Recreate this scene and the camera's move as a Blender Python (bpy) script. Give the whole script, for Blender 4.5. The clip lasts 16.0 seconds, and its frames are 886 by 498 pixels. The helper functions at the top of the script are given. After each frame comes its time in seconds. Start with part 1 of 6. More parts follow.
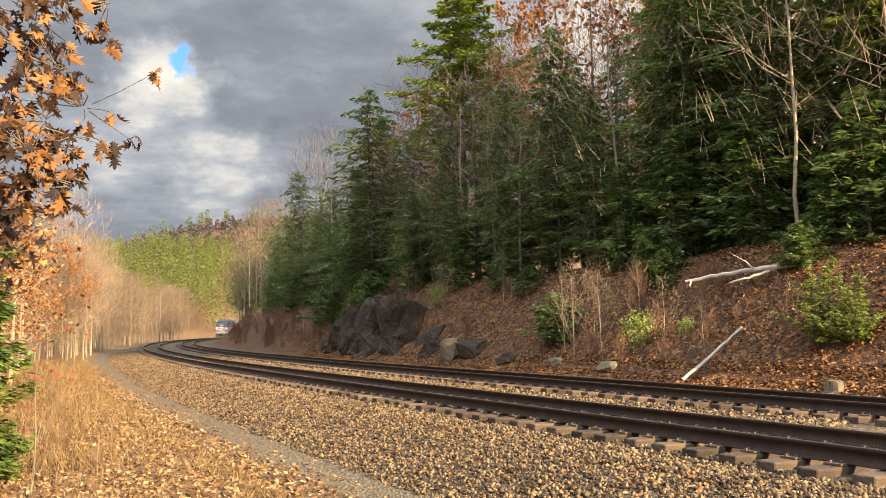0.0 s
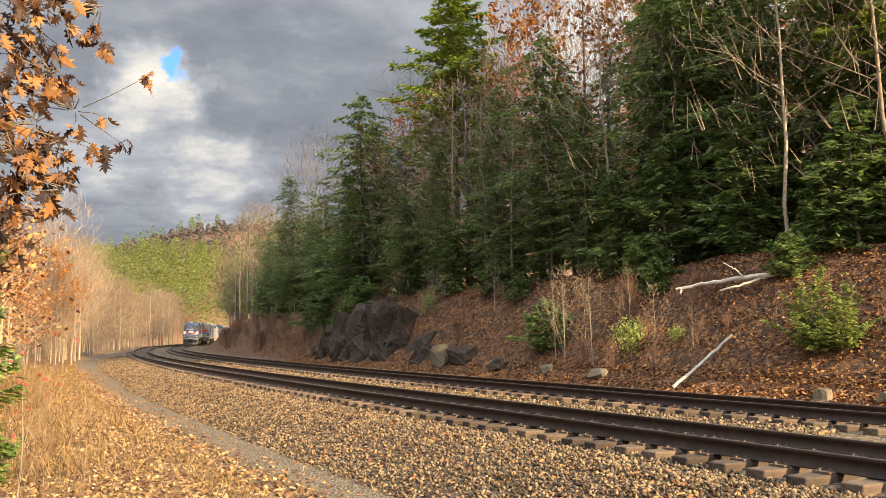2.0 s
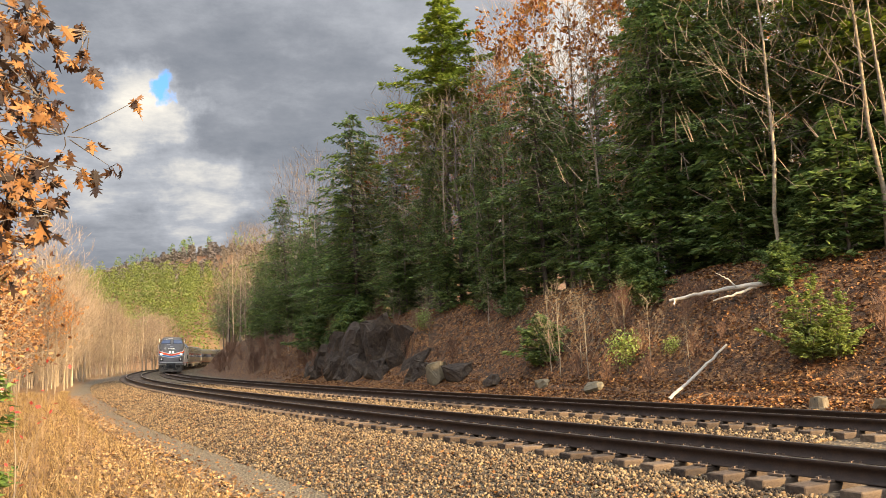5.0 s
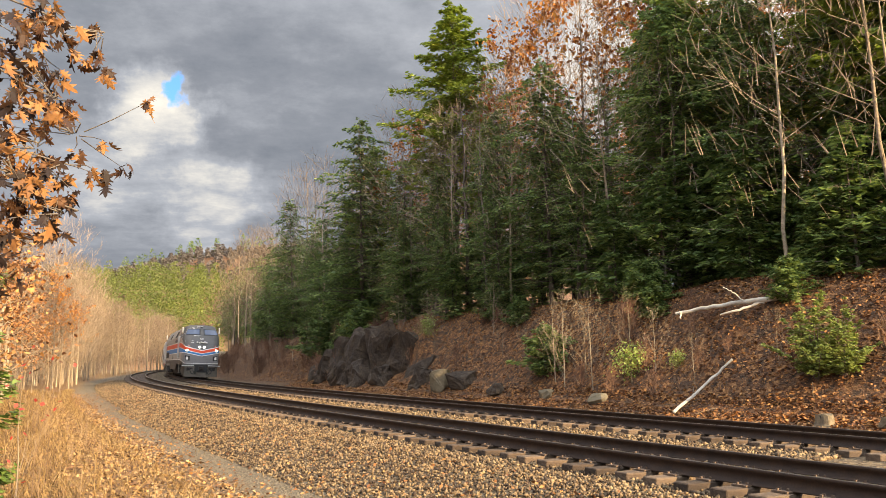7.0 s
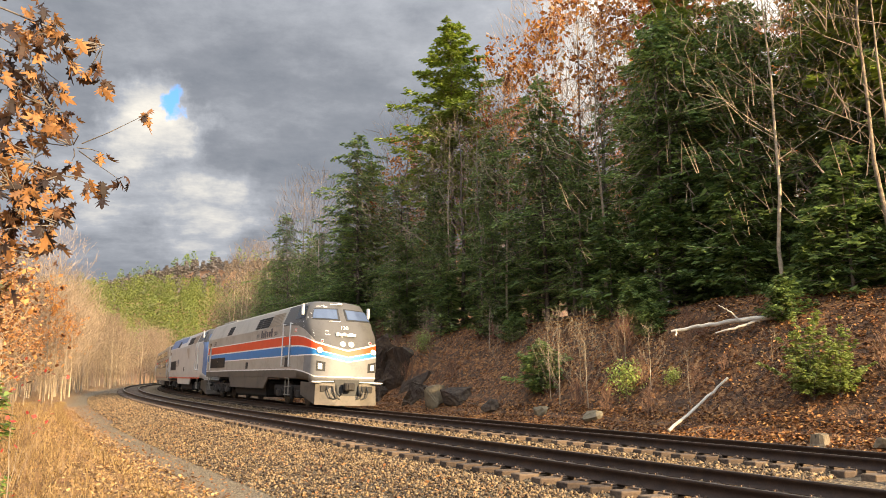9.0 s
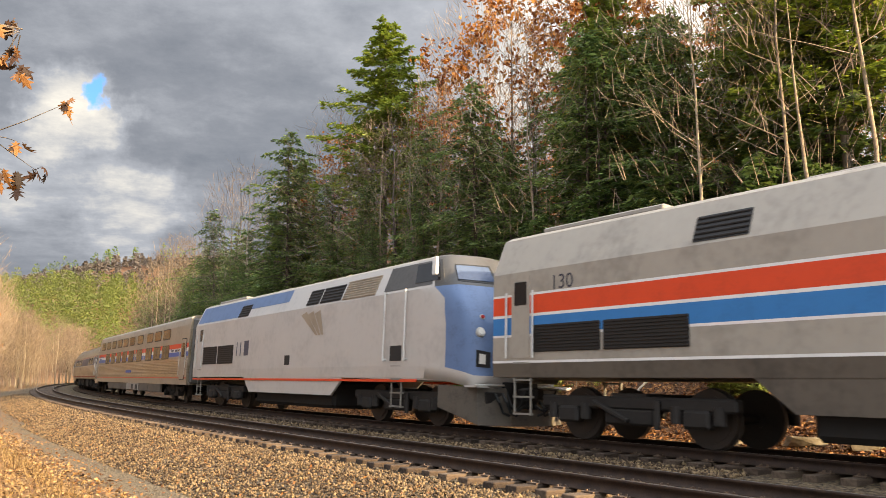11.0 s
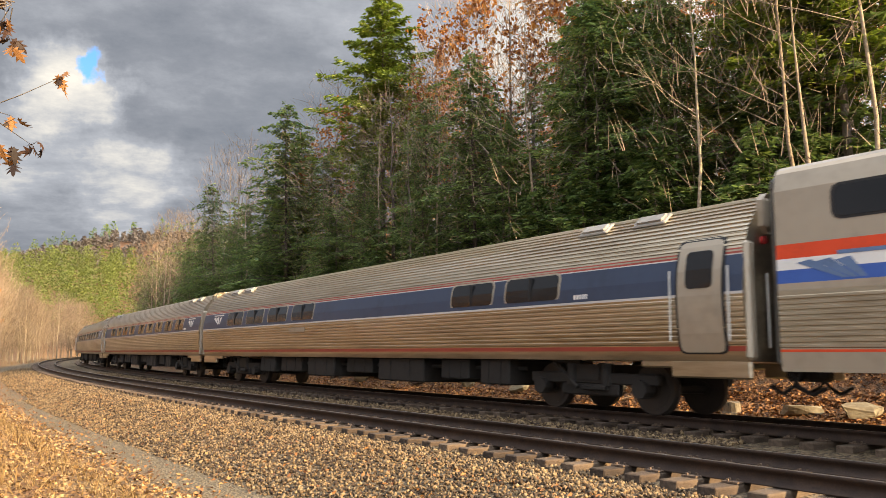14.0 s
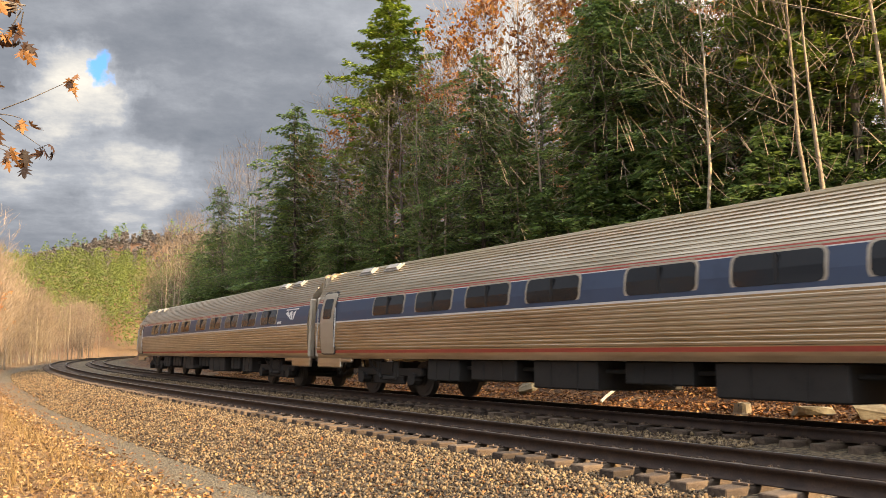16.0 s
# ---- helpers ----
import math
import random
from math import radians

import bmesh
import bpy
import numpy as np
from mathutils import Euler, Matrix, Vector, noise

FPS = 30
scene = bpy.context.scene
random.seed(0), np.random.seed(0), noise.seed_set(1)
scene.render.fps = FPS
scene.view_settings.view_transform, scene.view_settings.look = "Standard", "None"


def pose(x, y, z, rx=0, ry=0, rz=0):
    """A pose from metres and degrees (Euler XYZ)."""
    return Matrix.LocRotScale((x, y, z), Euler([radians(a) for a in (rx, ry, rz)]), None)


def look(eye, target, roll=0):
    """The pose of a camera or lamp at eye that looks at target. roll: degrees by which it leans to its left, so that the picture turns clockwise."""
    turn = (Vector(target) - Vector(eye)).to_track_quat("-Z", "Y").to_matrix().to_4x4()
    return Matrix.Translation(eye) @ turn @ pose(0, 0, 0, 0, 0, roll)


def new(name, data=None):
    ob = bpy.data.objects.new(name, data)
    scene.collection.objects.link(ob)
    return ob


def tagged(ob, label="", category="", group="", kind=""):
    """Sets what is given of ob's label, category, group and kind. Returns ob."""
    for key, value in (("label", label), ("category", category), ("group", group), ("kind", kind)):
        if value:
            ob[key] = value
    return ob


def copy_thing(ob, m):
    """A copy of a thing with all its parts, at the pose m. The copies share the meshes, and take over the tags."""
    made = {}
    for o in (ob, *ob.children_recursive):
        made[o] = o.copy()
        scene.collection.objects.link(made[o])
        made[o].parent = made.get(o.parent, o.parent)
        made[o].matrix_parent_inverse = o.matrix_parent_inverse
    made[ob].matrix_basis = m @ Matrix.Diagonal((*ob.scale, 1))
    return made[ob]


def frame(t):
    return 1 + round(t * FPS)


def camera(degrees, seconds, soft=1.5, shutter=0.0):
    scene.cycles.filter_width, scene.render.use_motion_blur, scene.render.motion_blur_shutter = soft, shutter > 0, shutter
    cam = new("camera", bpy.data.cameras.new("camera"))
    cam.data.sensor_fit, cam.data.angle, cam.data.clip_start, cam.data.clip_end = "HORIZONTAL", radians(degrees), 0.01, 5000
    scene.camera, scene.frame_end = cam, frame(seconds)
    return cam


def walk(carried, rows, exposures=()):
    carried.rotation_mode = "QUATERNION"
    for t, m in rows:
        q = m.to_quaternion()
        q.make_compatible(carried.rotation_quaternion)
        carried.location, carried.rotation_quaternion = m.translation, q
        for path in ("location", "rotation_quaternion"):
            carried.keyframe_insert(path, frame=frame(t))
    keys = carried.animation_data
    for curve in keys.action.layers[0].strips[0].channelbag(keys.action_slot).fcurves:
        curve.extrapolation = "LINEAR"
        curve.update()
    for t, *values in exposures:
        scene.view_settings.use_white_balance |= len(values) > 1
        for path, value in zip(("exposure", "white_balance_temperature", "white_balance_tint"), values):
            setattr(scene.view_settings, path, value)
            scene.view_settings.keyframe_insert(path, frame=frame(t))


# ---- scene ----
# World: z = 0 at the rail tops of the far track; s runs along it, u across it (positive towards the camera's side).
cam = camera(61.0, 16.0, soft=0.75, shutter=0.1)
EYE = 1.34
TURNS = [
    (0.0, 95.95, 1.29, 0.13), (0.5, 96.06, 1.29, 0.10), (1.0, 96.17, 1.23, -0.08), (1.5, 96.29, 1.09, -0.32),
    (2.0, 96.41, 0.97, -0.55), (2.5, 96.50, 0.99, -0.68), (3.0, 96.49, 1.17, -0.69), (3.5, 96.52, 1.58, -0.68),
    (4.0, 96.73, 2.08, -0.78), (4.5, 97.25, 2.48, -0.94), (7.0, 98.24, 0.95, -0.61), (7.5, 98.41, 0.72, -0.34),
    (8.0, 98.66, 0.59, -0.09), (8.5, 99.06, 0.49, -0.24), (9.0, 99.41, 0.42, -0.98), (9.5, 99.70, 0.30, -2.29),
    (10.0, 99.78, 0.27, -3.87), (12.5, 98.20, 0.16, -7.63), (13.0, 97.79, 0.37, -7.19), (13.5, 97.46, 0.57, -6.71),
    (14.0, 97.33, 0.67, -6.32), (14.5, 97.39, 0.66, -6.06), (15.0, 97.55, 0.65, -5.85), (15.5, 97.57, 0.67, -5.73),
    (16.0, 97.41, 0.73, -5.65),
]
walk(cam, [(t, pose(0, 0, EYE, rx, ry, rz)) for t, rx, ry, rz in TURNS], exposures=[(0.0, 1.45, 8700, 10), (16.0, 1.45, 8700, 10)])

# ---- the track's line: heading (radians to the left of +y) along s ----
H0, H1, H2 = 0.52536, -0.0020815, -1.4387e-6
_S = np.arange(-220.0, 400.0, 0.25)
_HD = H0 + H1 * _S + H2 * _S * _S
_X = np.cumsum(-np.sin(_HD) * 0.25)
_Y = np.cumsum(np.cos(_HD) * 0.25)
_i0 = int(np.argmin(np.abs(_S)))
_X += 2.624 - _X[_i0]
_Y += 20.0 - _Y[_i0]
CANT = 0.0399  # lean of both tracks towards the inside of the curve
SPACING = 4.10  # between the track centres


def line(s):
    """x, y and heading at s, straight on past the ends."""
    s = np.asarray(s, float)
    c = np.clip(s, _S[0], _S[-1])
    h = np.interp(c, _S, _HD)
    return np.interp(c, _S, _X) - np.sin(h) * (s - c), np.interp(c, _S, _Y) + np.cos(h) * (s - c), h


def place(s, u, z=0.0):
    x, y, h = line(s)
    return np.stack(np.broadcast_arrays(x - u * np.cos(h), y - u * np.sin(h), z), -1)


def spot(s, u):
    return Vector(place(s, u, ground(s, u)).tolist())


def smooth(a, b, v):
    k = np.clip((np.asarray(v, float) - a) / (b - a), 0, 1)
    return k * k * (3 - 2 * k)


def lumps(x, y, size, seed):
    """Cheap smooth unevenness between -1 and 1."""
    a = np.sin(x / size + seed) * np.cos(y / size * 1.13 + seed * 2.1)
    b = np.sin(x / size * 2.3 + y / size * 1.7 + seed * 0.7) * 0.5
    return (a + b) / 1.5


PROFILE_U = [-330, -120, -60, -30, -18, -11, -8.6, -7.6, -6.2, -5.0, -4.2, -3.4, -2.5, 6.2, 6.8, 8.2, 9.2, 12, 16, 20, 30, 60, 200, 1500]
PROFILE_Z = [8, 6, 5, 4.5, 4.3, 4.0, 3.6, 3.1, 1.7, 0.45, -0.12, -0.4, -0.245, -0.25, -0.34, -0.66, -0.66, -0.5, -0.5, -0.7, -1.6, -3, -4, 0]


def ground(s, u):
    s, u = np.broadcast_arrays(np.asarray(s, float), np.asarray(u, float))
    z = np.interp(u, PROFILE_U, PROFILE_Z)
    off = smooth(-3.2, -6.0, u) + smooth(8.5, 11.0, u) * 0.35
    z = z + off * (lumps(s, u, 3.1, 1.0) * 0.22 + lumps(s, u, 0.9, 4.0) * 0.07)
    z = z + smooth(-12, -30, u) * lumps(s, u, 14, 2.0) * 0.4
    cut = 2.5 * smooth(14, 18, s) * smooth(33, 27, s) * smooth(-4.9, -5.8, u)
    z = z + np.maximum(0, cut * (1 + 0.12 * lumps(s, u, 1.3, 6.0)) - z) * (cut > 0.05)
    x, y, _ = line(s)
    h = np.interp(np.clip(s, _S[0], _S[-1]), _S, _HD)
    x, y = x - u * np.cos(h), y - u * np.sin(h)
    # the wooded hillside across the valley, and the ridge behind it
    z = z + 47 * smooth(215, 430, y + 0.15 * x) * smooth(330, 120, np.abs(x + 110)) * (1 + 0.10 * lumps(x, y, 45, 3.0))
    z = z + 81 * smooth(520, 900, y) * smooth(1500, 300, np.abs(x + 260)) * (1 + 0.07 * lumps(x, y, 130, 5.0))
    # the rise that the bare wood on the outside of the curve stands on
    z = z + 7 * smooth(22, 55, u) * smooth(30, 90, s) * smooth(330, 240, s)
    return z


# ---- world and sun ----
SUN_TO = Vector((0.69, -0.724, 0.31)).normalized()
world = bpy.data.worlds.new("sky")
scene.world = world
world.use_nodes = True
def sky():
    nt = world.node_tree
    nt.nodes.clear()
    N, L = nt.nodes.new, nt.links.new
    out, bg = N("ShaderNodeOutputWorld"), N("ShaderNodeBackground")
    L(bg.outputs[0], out.inputs[0])
    nish = N("ShaderNodeTexSky")
    nish.sky_type, nish.sun_disc = "NISHITA", False
    nish.sun_elevation = math.asin(SUN_TO.z)
    nish.sun_rotation = math.atan2(SUN_TO.x, SUN_TO.y)
    co = N("ShaderNodeTexCoord")
    sep = N("ShaderNodeSeparateXYZ")
    L(co.outputs["Generated"], sep.inputs[0])

    def math_node(op, a, b=None, clamp=False):
        m = N("ShaderNodeMath")
        m.operation, m.use_clamp = op, clamp
        for i, v in enumerate((a, b)):
            if v is None:
                continue
            if isinstance(v, (int, float)):
                m.inputs[i].default_value = v
            else:
                L(v, m.inputs[i])
        return m.outputs[0]

    # flatten the direction onto a cloud deck
    zz = math_node("MAXIMUM", sep.outputs[2], 0.03)
    zz = math_node("ADD", zz, 0.16)
    px, py = math_node("DIVIDE", sep.outputs[0], zz), math_node("DIVIDE", sep.outputs[1], zz)
    comb = N("ShaderNodeCombineXYZ")
    L(px, comb.inputs[0])
    L(py, comb.inputs[1])

    def fbm(scale, detail, rough, off):
        mp = N("ShaderNodeMapping")
        mp.inputs["Location"].default_value = off
        L(comb.outputs[0], mp.inputs[0])
        n = N("ShaderNodeTexNoise")
        n.inputs["Scale"].default_value, n.inputs["Detail"].default_value, n.inputs["Roughness"].default_value = scale, detail, rough
        L(mp.outputs[0], n.inputs["Vector"])
        return n.outputs["Fac"]

    def ramp(fac, stops):
        r = N("ShaderNodeValToRGB")
        while len(r.color_ramp.elements) < len(stops):
            r.color_ramp.elements.new(0.5)
        for e, (p, c) in zip(r.color_ramp.elements, stops):
            e.position, e.color = p, (*c, 1)
        L(fac, r.inputs[0])
        return r.outputs[0]

    wn = N("ShaderNodeTexNoise")
    wn.inputs["Scale"].default_value, wn.inputs["Detail"].default_value, wn.inputs["Roughness"].default_value = 7.0, 6.0, 0.6
    L(co.outputs["Generated"], wn.inputs["Vector"])
    wc = N("ShaderNodeVectorMath")
    wc.operation = "SUBTRACT"
    L(wn.outputs["Color"], wc.inputs[0])
    wc.inputs[1].default_value = (0.5, 0.5, 0.5)
    wm = N("ShaderNodeVectorMath")
    wm.operation = "MULTIPLY_ADD"
    L(wc.outputs[0], wm.inputs[0])
    wm.inputs[1].default_value = (0.22, 0.22, 0.16)
    L(co.outputs["Generated"], wm.inputs[2])
    warped = wm.outputs[0]

    def spot_mask(direction, inner, outer):
        """1 near a direction, fading to 0."""
        d = N("ShaderNodeVectorMath")
        d.operation = "DOT_PRODUCT"
        nrm = N("ShaderNodeVectorMath")
        nrm.operation = "NORMALIZE"
        L(warped, nrm.inputs[0])
        L(nrm.outputs[0], d.inputs[0])
        d.inputs[1].default_value = Vector(direction).normalized()
        mr = N("ShaderNodeMapRange")
        mr.interpolation_type = "SMOOTHSTEP"
        L(d.outputs["Value"], mr.inputs["Value"])
        mr.inputs["From Min"].default_value, mr.inputs["From Max"].default_value = math.cos(radians(outer)), math.cos(radians(inner))
        return mr.outputs[0]

    broad = fbm(0.75, 8, 0.62, (1.3, 4.2, 0))
    fine = fbm(3.2, 9, 0.66, (7.0, 1.0, 0))
    v = math_node("ADD", math_node("MULTIPLY", broad, 0.58), math_node("MULTIPLY", fine, 0.42))
    # the sunlit heap of cloud with a small blue hole at its shoulder
    heap = spot_mask(at_sky(300, 148), 0.3, 4.2)
    v = math_node("ADD", v, math_node("MULTIPLY", heap, 0.22))
    band = spot_mask(at_sky(200, 265), 0.3, 4.0)
    v = math_node("ADD", v, math_node("MULTIPLY", band, 0.09))
    low = spot_mask(at_sky(380, 330), 0.3, 5.0)
    v = math_node("ADD", v, math_node("MULTIPLY", low, 0.17))
    pale = spot_mask(at_sky(1330, 20), 2.0, 19.0)
    v = math_node("ADD", v, math_node("MULTIPLY", pale, 0.24))
    deep = spot_mask(at_sky(560, 150), 1.0, 13.0)
    v = math_node("SUBTRACT", v, math_node("MULTIPLY", deep, 0.05))
    cloud = ramp(v, [(0.32, (0.085, 0.113, 0.17)), (0.46, (0.138, 0.172, 0.245)), (0.58, (0.215, 0.262, 0.36)), (0.74, (0.47, 0.51, 0.57))])
    hole = math_node("MULTIPLY", spot_mask(at_sky(338, 116), 0.0, 1.2), 1.1, True)
    blue = N("ShaderNodeMix")
    blue.data_type = "RGBA"
    sk = N("ShaderNodeVectorMath")
    sk.operation = "MULTIPLY"
    L(nish.outputs[0], sk.inputs[0])
    sk.inputs[1].default_value = (0.05, 0.11, 0.2)
    L(hole, blue.inputs["Factor"])
    L(cloud, blue.inputs["A"])
    L(sk.outputs[0], blue.inputs["B"])
    L(blue.outputs["Result"], bg.inputs[0])
    # the cloud deck overhead and towards the sun, unseen, is brightened as fill
    el = N("ShaderNodeMapRange")
    el.interpolation_type = "SMOOTHSTEP"
    L(sep.outputs[2], el.inputs["Value"])
    for k, v in (("From Min", 0.40), ("From Max", 0.95), ("To Min", 1.0), ("To Max", 4.2)):
        el.inputs[k].default_value = v
    glow = N("ShaderNodeVectorMath")
    glow.operation = "DOT_PRODUCT"
    L(co.outputs["Generated"], glow.inputs[0])
    glow.inputs[1].default_value = SUN_TO
    gl = N("ShaderNodeMapRange")
    gl.interpolation_type = "SMOOTHSTEP"
    L(glow.outputs["Value"], gl.inputs["Value"])
    for k, v in (("From Min", -0.45), ("From Max", 1.0), ("To Min", 0.0), ("To Max", 4.0)):
        gl.inputs[k].default_value = v
    L(math_node("MULTIPLY", math_node("ADD", el.outputs[0], gl.outputs[0]), 0.73), bg.inputs[1])


def at_sky(x, y):
    """The direction of a place in the sky as it stands over the far hills."""
    m = pose(0, 0, 0, *TURNS[0][1:]).to_3x3()
    k = math.tan(radians(30.5))
    return m @ Vector(((x / 784 - 1) * k, (441 - y) / 784 * k, -1))


sky()
sun = new("sun", bpy.data.lights.new("sun", "SUN"))
sun.data.energy, sun.data.angle, sun.data.color = 5.0, radians(0.6), (1.0, 0.84, 0.62)
sun.matrix_world = look(SUN_TO * 50, (0, 0, 0))


# ---- materials ----
def material(name, colours, scale=4.0, rough=0.8, bump=0.0, bump_scale=30.0, metal=0.0, detail=5.0, rnd=0.0, spec=0.5, stretch=(1, 1, 1), translucent=0.0, island=False):
    """A surface whose colour wanders between colours (dark to light) by noise at two scales, with fine relief."""
    m = bpy.data.materials.new(name)
    m.use_nodes = True
    nt = m.node_tree
    N, L = nt.nodes.new, nt.links.new
    bsdf = nt.nodes["Principled BSDF"]
    co = N("ShaderNodeTexCoord")
    mp = N("ShaderNodeMapping")
    mp.inputs["Scale"].default_value = stretch
    L(co.outputs["Object"], mp.inputs[0])

    def tex(s, d):
        n = N("ShaderNodeTexNoise")
        n.inputs["Scale"].default_value, n.inputs["Detail"].default_value = s, d
        L(mp.outputs[0], n.inputs["Vector"])
        return n.outputs["Fac"]

    a, b = tex(scale, detail), tex(scale * 7.3, 3.0)
    mix = N("ShaderNodeMath")
    mix.operation = "MULTIPLY_ADD"
    L(b, mix.inputs[0])
    mix.inputs[1].default_value = 0.35
    sc = N("ShaderNodeMath")
    sc.operation = "MULTIPLY"
    L(a, sc.inputs[0])
    sc.inputs[1].default_value = 0.65
    L(sc.outputs[0], mix.inputs[2])
    fac = mix.outputs[0]
    if rnd or island:
        if island:
            g = N("ShaderNodeNewGeometry")
            r = g.outputs["Random Per Island"]
        else:
            o = N("ShaderNodeObjectInfo")
            r = o.outputs["Random"]
        ad = N("ShaderNodeMath")
        ad.operation = "MULTIPLY_ADD"
        L(r, ad.inputs[0])
        ad.inputs[1].default_value = rnd
        sb = N("ShaderNodeMath")
        sb.operation = "SUBTRACT"
        L(fac, sb.inputs[0])
        sb.inputs[1].default_value = rnd / 2
        L(sb.outputs[0], ad.inputs[2])
        fac = ad.outputs[0]
    ramp = N("ShaderNodeValToRGB")
    n = len(colours)
    while len(ramp.color_ramp.elements) < n:
        ramp.color_ramp.elements.new(0.5)
    for i, c in enumerate(colours):
        e = ramp.color_ramp.elements[i]
        e.position, e.color = 0.28 + 0.44 * i / max(1, n - 1), (*c, 1)
    L(fac, ramp.inputs[0])
    L(ramp.outputs[0], bsdf.inputs["Base Color"])
    bsdf.inputs["Roughness"].default_value, bsdf.inputs["Metallic"].default_value = rough, metal
    bsdf.inputs["Specular IOR Level"].default_value = spec
    if bump:
        bn = N("ShaderNodeTexNoise")
        bn.inputs["Scale"].default_value, bn.inputs["Detail"].default_value = bump_scale, 4.0
        L(mp.outputs[0], bn.inputs["Vector"])
        bp = N("ShaderNodeBump")
        bp.inputs["Strength"].default_value, bp.inputs["Distance"].default_value = bump, 0.02
        L(bn.outputs["Fac"], bp.inputs["Height"])
        L(bp.outputs[0], bsdf.inputs["Normal"])
    if translucent:
        tr = N("ShaderNodeBsdfTranslucent")
        L(ramp.outputs[0], tr.inputs[0])
        ms = N("ShaderNodeMixShader")
        ms.inputs[0].default_value = translucent
        L(bsdf.outputs[0], ms.inputs[1])
        L(tr.outputs[0], ms.inputs[2])
        L(ms.outputs[0], nt.nodes["Material Output"].inputs[0])
    return m


def plain(name, colour, rough=0.5, metal=0.0, glow=0.0, dirt=0.25, scale=3.0):
    """Paint, plastic or metal with a little grime."""
    c = Vector(colour)
    m = material(name, [tuple(c * (1 - dirt)), tuple(c), tuple(c * (1 + dirt * 0.25))], scale, rough, 0.0, 30, metal)
    if glow:
        b = m.node_tree.nodes["Principled BSDF"]
        b.inputs["Emission Color"].default_value = (*colour, 1)
        b.inputs["Emission Strength"].default_value = glow
    return m


M_STONE = material("ballast stone", [(0.035, 0.019, 0.009), (0.125, 0.078, 0.039), (0.255, 0.17, 0.088)], 3.0, 0.9, 0.3, 60, rnd=0.6, island=True)
M_RAIL = material("rusty rail steel", [(0.018, 0.010, 0.007), (0.04, 0.022, 0.014), (0.07, 0.038, 0.023)], 6.0, 0.65, 0.2, 80, 0.3)
M_HEAD = material("polished rail head", [(0.18, 0.16, 0.14), (0.34, 0.32, 0.29)], 8.0, 0.28, 0.0, 30, 0.9)
M_TIE = material("weathered oak tie", [(0.03, 0.018, 0.011), (0.075, 0.048, 0.031), (0.14, 0.095, 0.062)], 3.0, 0.9, 0.6, 40, rnd=0.35, stretch=(1, 6, 6))
M_BARK = material("bark", [(0.045, 0.034, 0.026), (0.11, 0.085, 0.066), (0.2, 0.165, 0.135)], 2.5, 0.9, 0.7, 25, rnd=0.4, stretch=(5, 5, 1))
M_BIRCH = material("pale bark", [(0.13, 0.095, 0.06), (0.27, 0.205, 0.14), (0.42, 0.34, 0.24)], 2.5, 0.85, 0.4, 25, rnd=0.3, stretch=(2, 2, 4))
M_TWIG = material("bare twigs", [(0.07, 0.046, 0.029), (0.14, 0.097, 0.062), (0.26, 0.19, 0.125)], 1.2, 0.85, rnd=0.4)
M_HEMLOCK = material("hemlock needles", [(0.062, 0.105, 0.034), (0.13, 0.205, 0.058), (0.24, 0.315, 0.09)], 0.45, 0.6, rnd=0.55, island=True, translucent=0.5)
M_PINE = material("white pine needles", [(0.10, 0.15, 0.022), (0.21, 0.28, 0.04), (0.34, 0.40, 0.07)], 0.5, 0.65, rnd=0.5, island=True, translucent=0.42)
# yellow-green, and lighter than M_HEMLOCK because sunlight is put into the colour
M_BUSH = material("young hemlock needles lightened as if sunlit", [(0.14, 0.19, 0.035), (0.25, 0.31, 0.075), (0.38, 0.43, 0.13)], 1.5, 0.65, rnd=0.5, island=True, translucent=0.3)
M_ORANGE = material("orange oak leaves", [(0.20, 0.055, 0.010), (0.42, 0.14, 0.024), (0.58, 0.26, 0.06)], 0.8, 0.7, rnd=0.6, island=True, translucent=0.35)
# dry brown, with the shade of backlit leaves put into the dark end
M_BROWN = material("dry brown oak leaves", [(0.018, 0.008, 0.005), (0.075, 0.03, 0.012), (0.32, 0.145, 0.05)], 1.5, 0.7, rnd=0.75, island=True, translucent=0.3)
M_LITTER = material("fallen leaves", [(0.08, 0.028, 0.009), (0.26, 0.10, 0.03), (0.39, 0.185, 0.064)], 2.0, 0.8, rnd=0.7, island=True)
M_STRAW = material("dry grass", [(0.085, 0.047, 0.018), (0.20, 0.12, 0.047), (0.34, 0.225, 0.10)], 2.0, 0.85, rnd=0.5, island=True, translucent=0.2)
M_LEAFTAN = material("tan fallen leaves", [(0.075, 0.035, 0.013), (0.225, 0.118, 0.045), (0.40, 0.245, 0.11)], 2.0, 0.8, rnd=0.7, island=True)
M_ROCK = material("cut rock", [(0.014, 0.009, 0.006), (0.045, 0.029, 0.018), (0.11, 0.075, 0.046)], 1.1, 0.9, 1.0, 5)
for _n in M_ROCK.node_tree.nodes:
    if _n.type == "BUMP":
        _n.inputs["Distance"].default_value = 0.12
M_DEAD = material("bleached dead wood", [(0.30, 0.26, 0.21), (0.5, 0.44, 0.36), (0.66, 0.6, 0.5)], 3.0, 0.8, 0.3, 40)


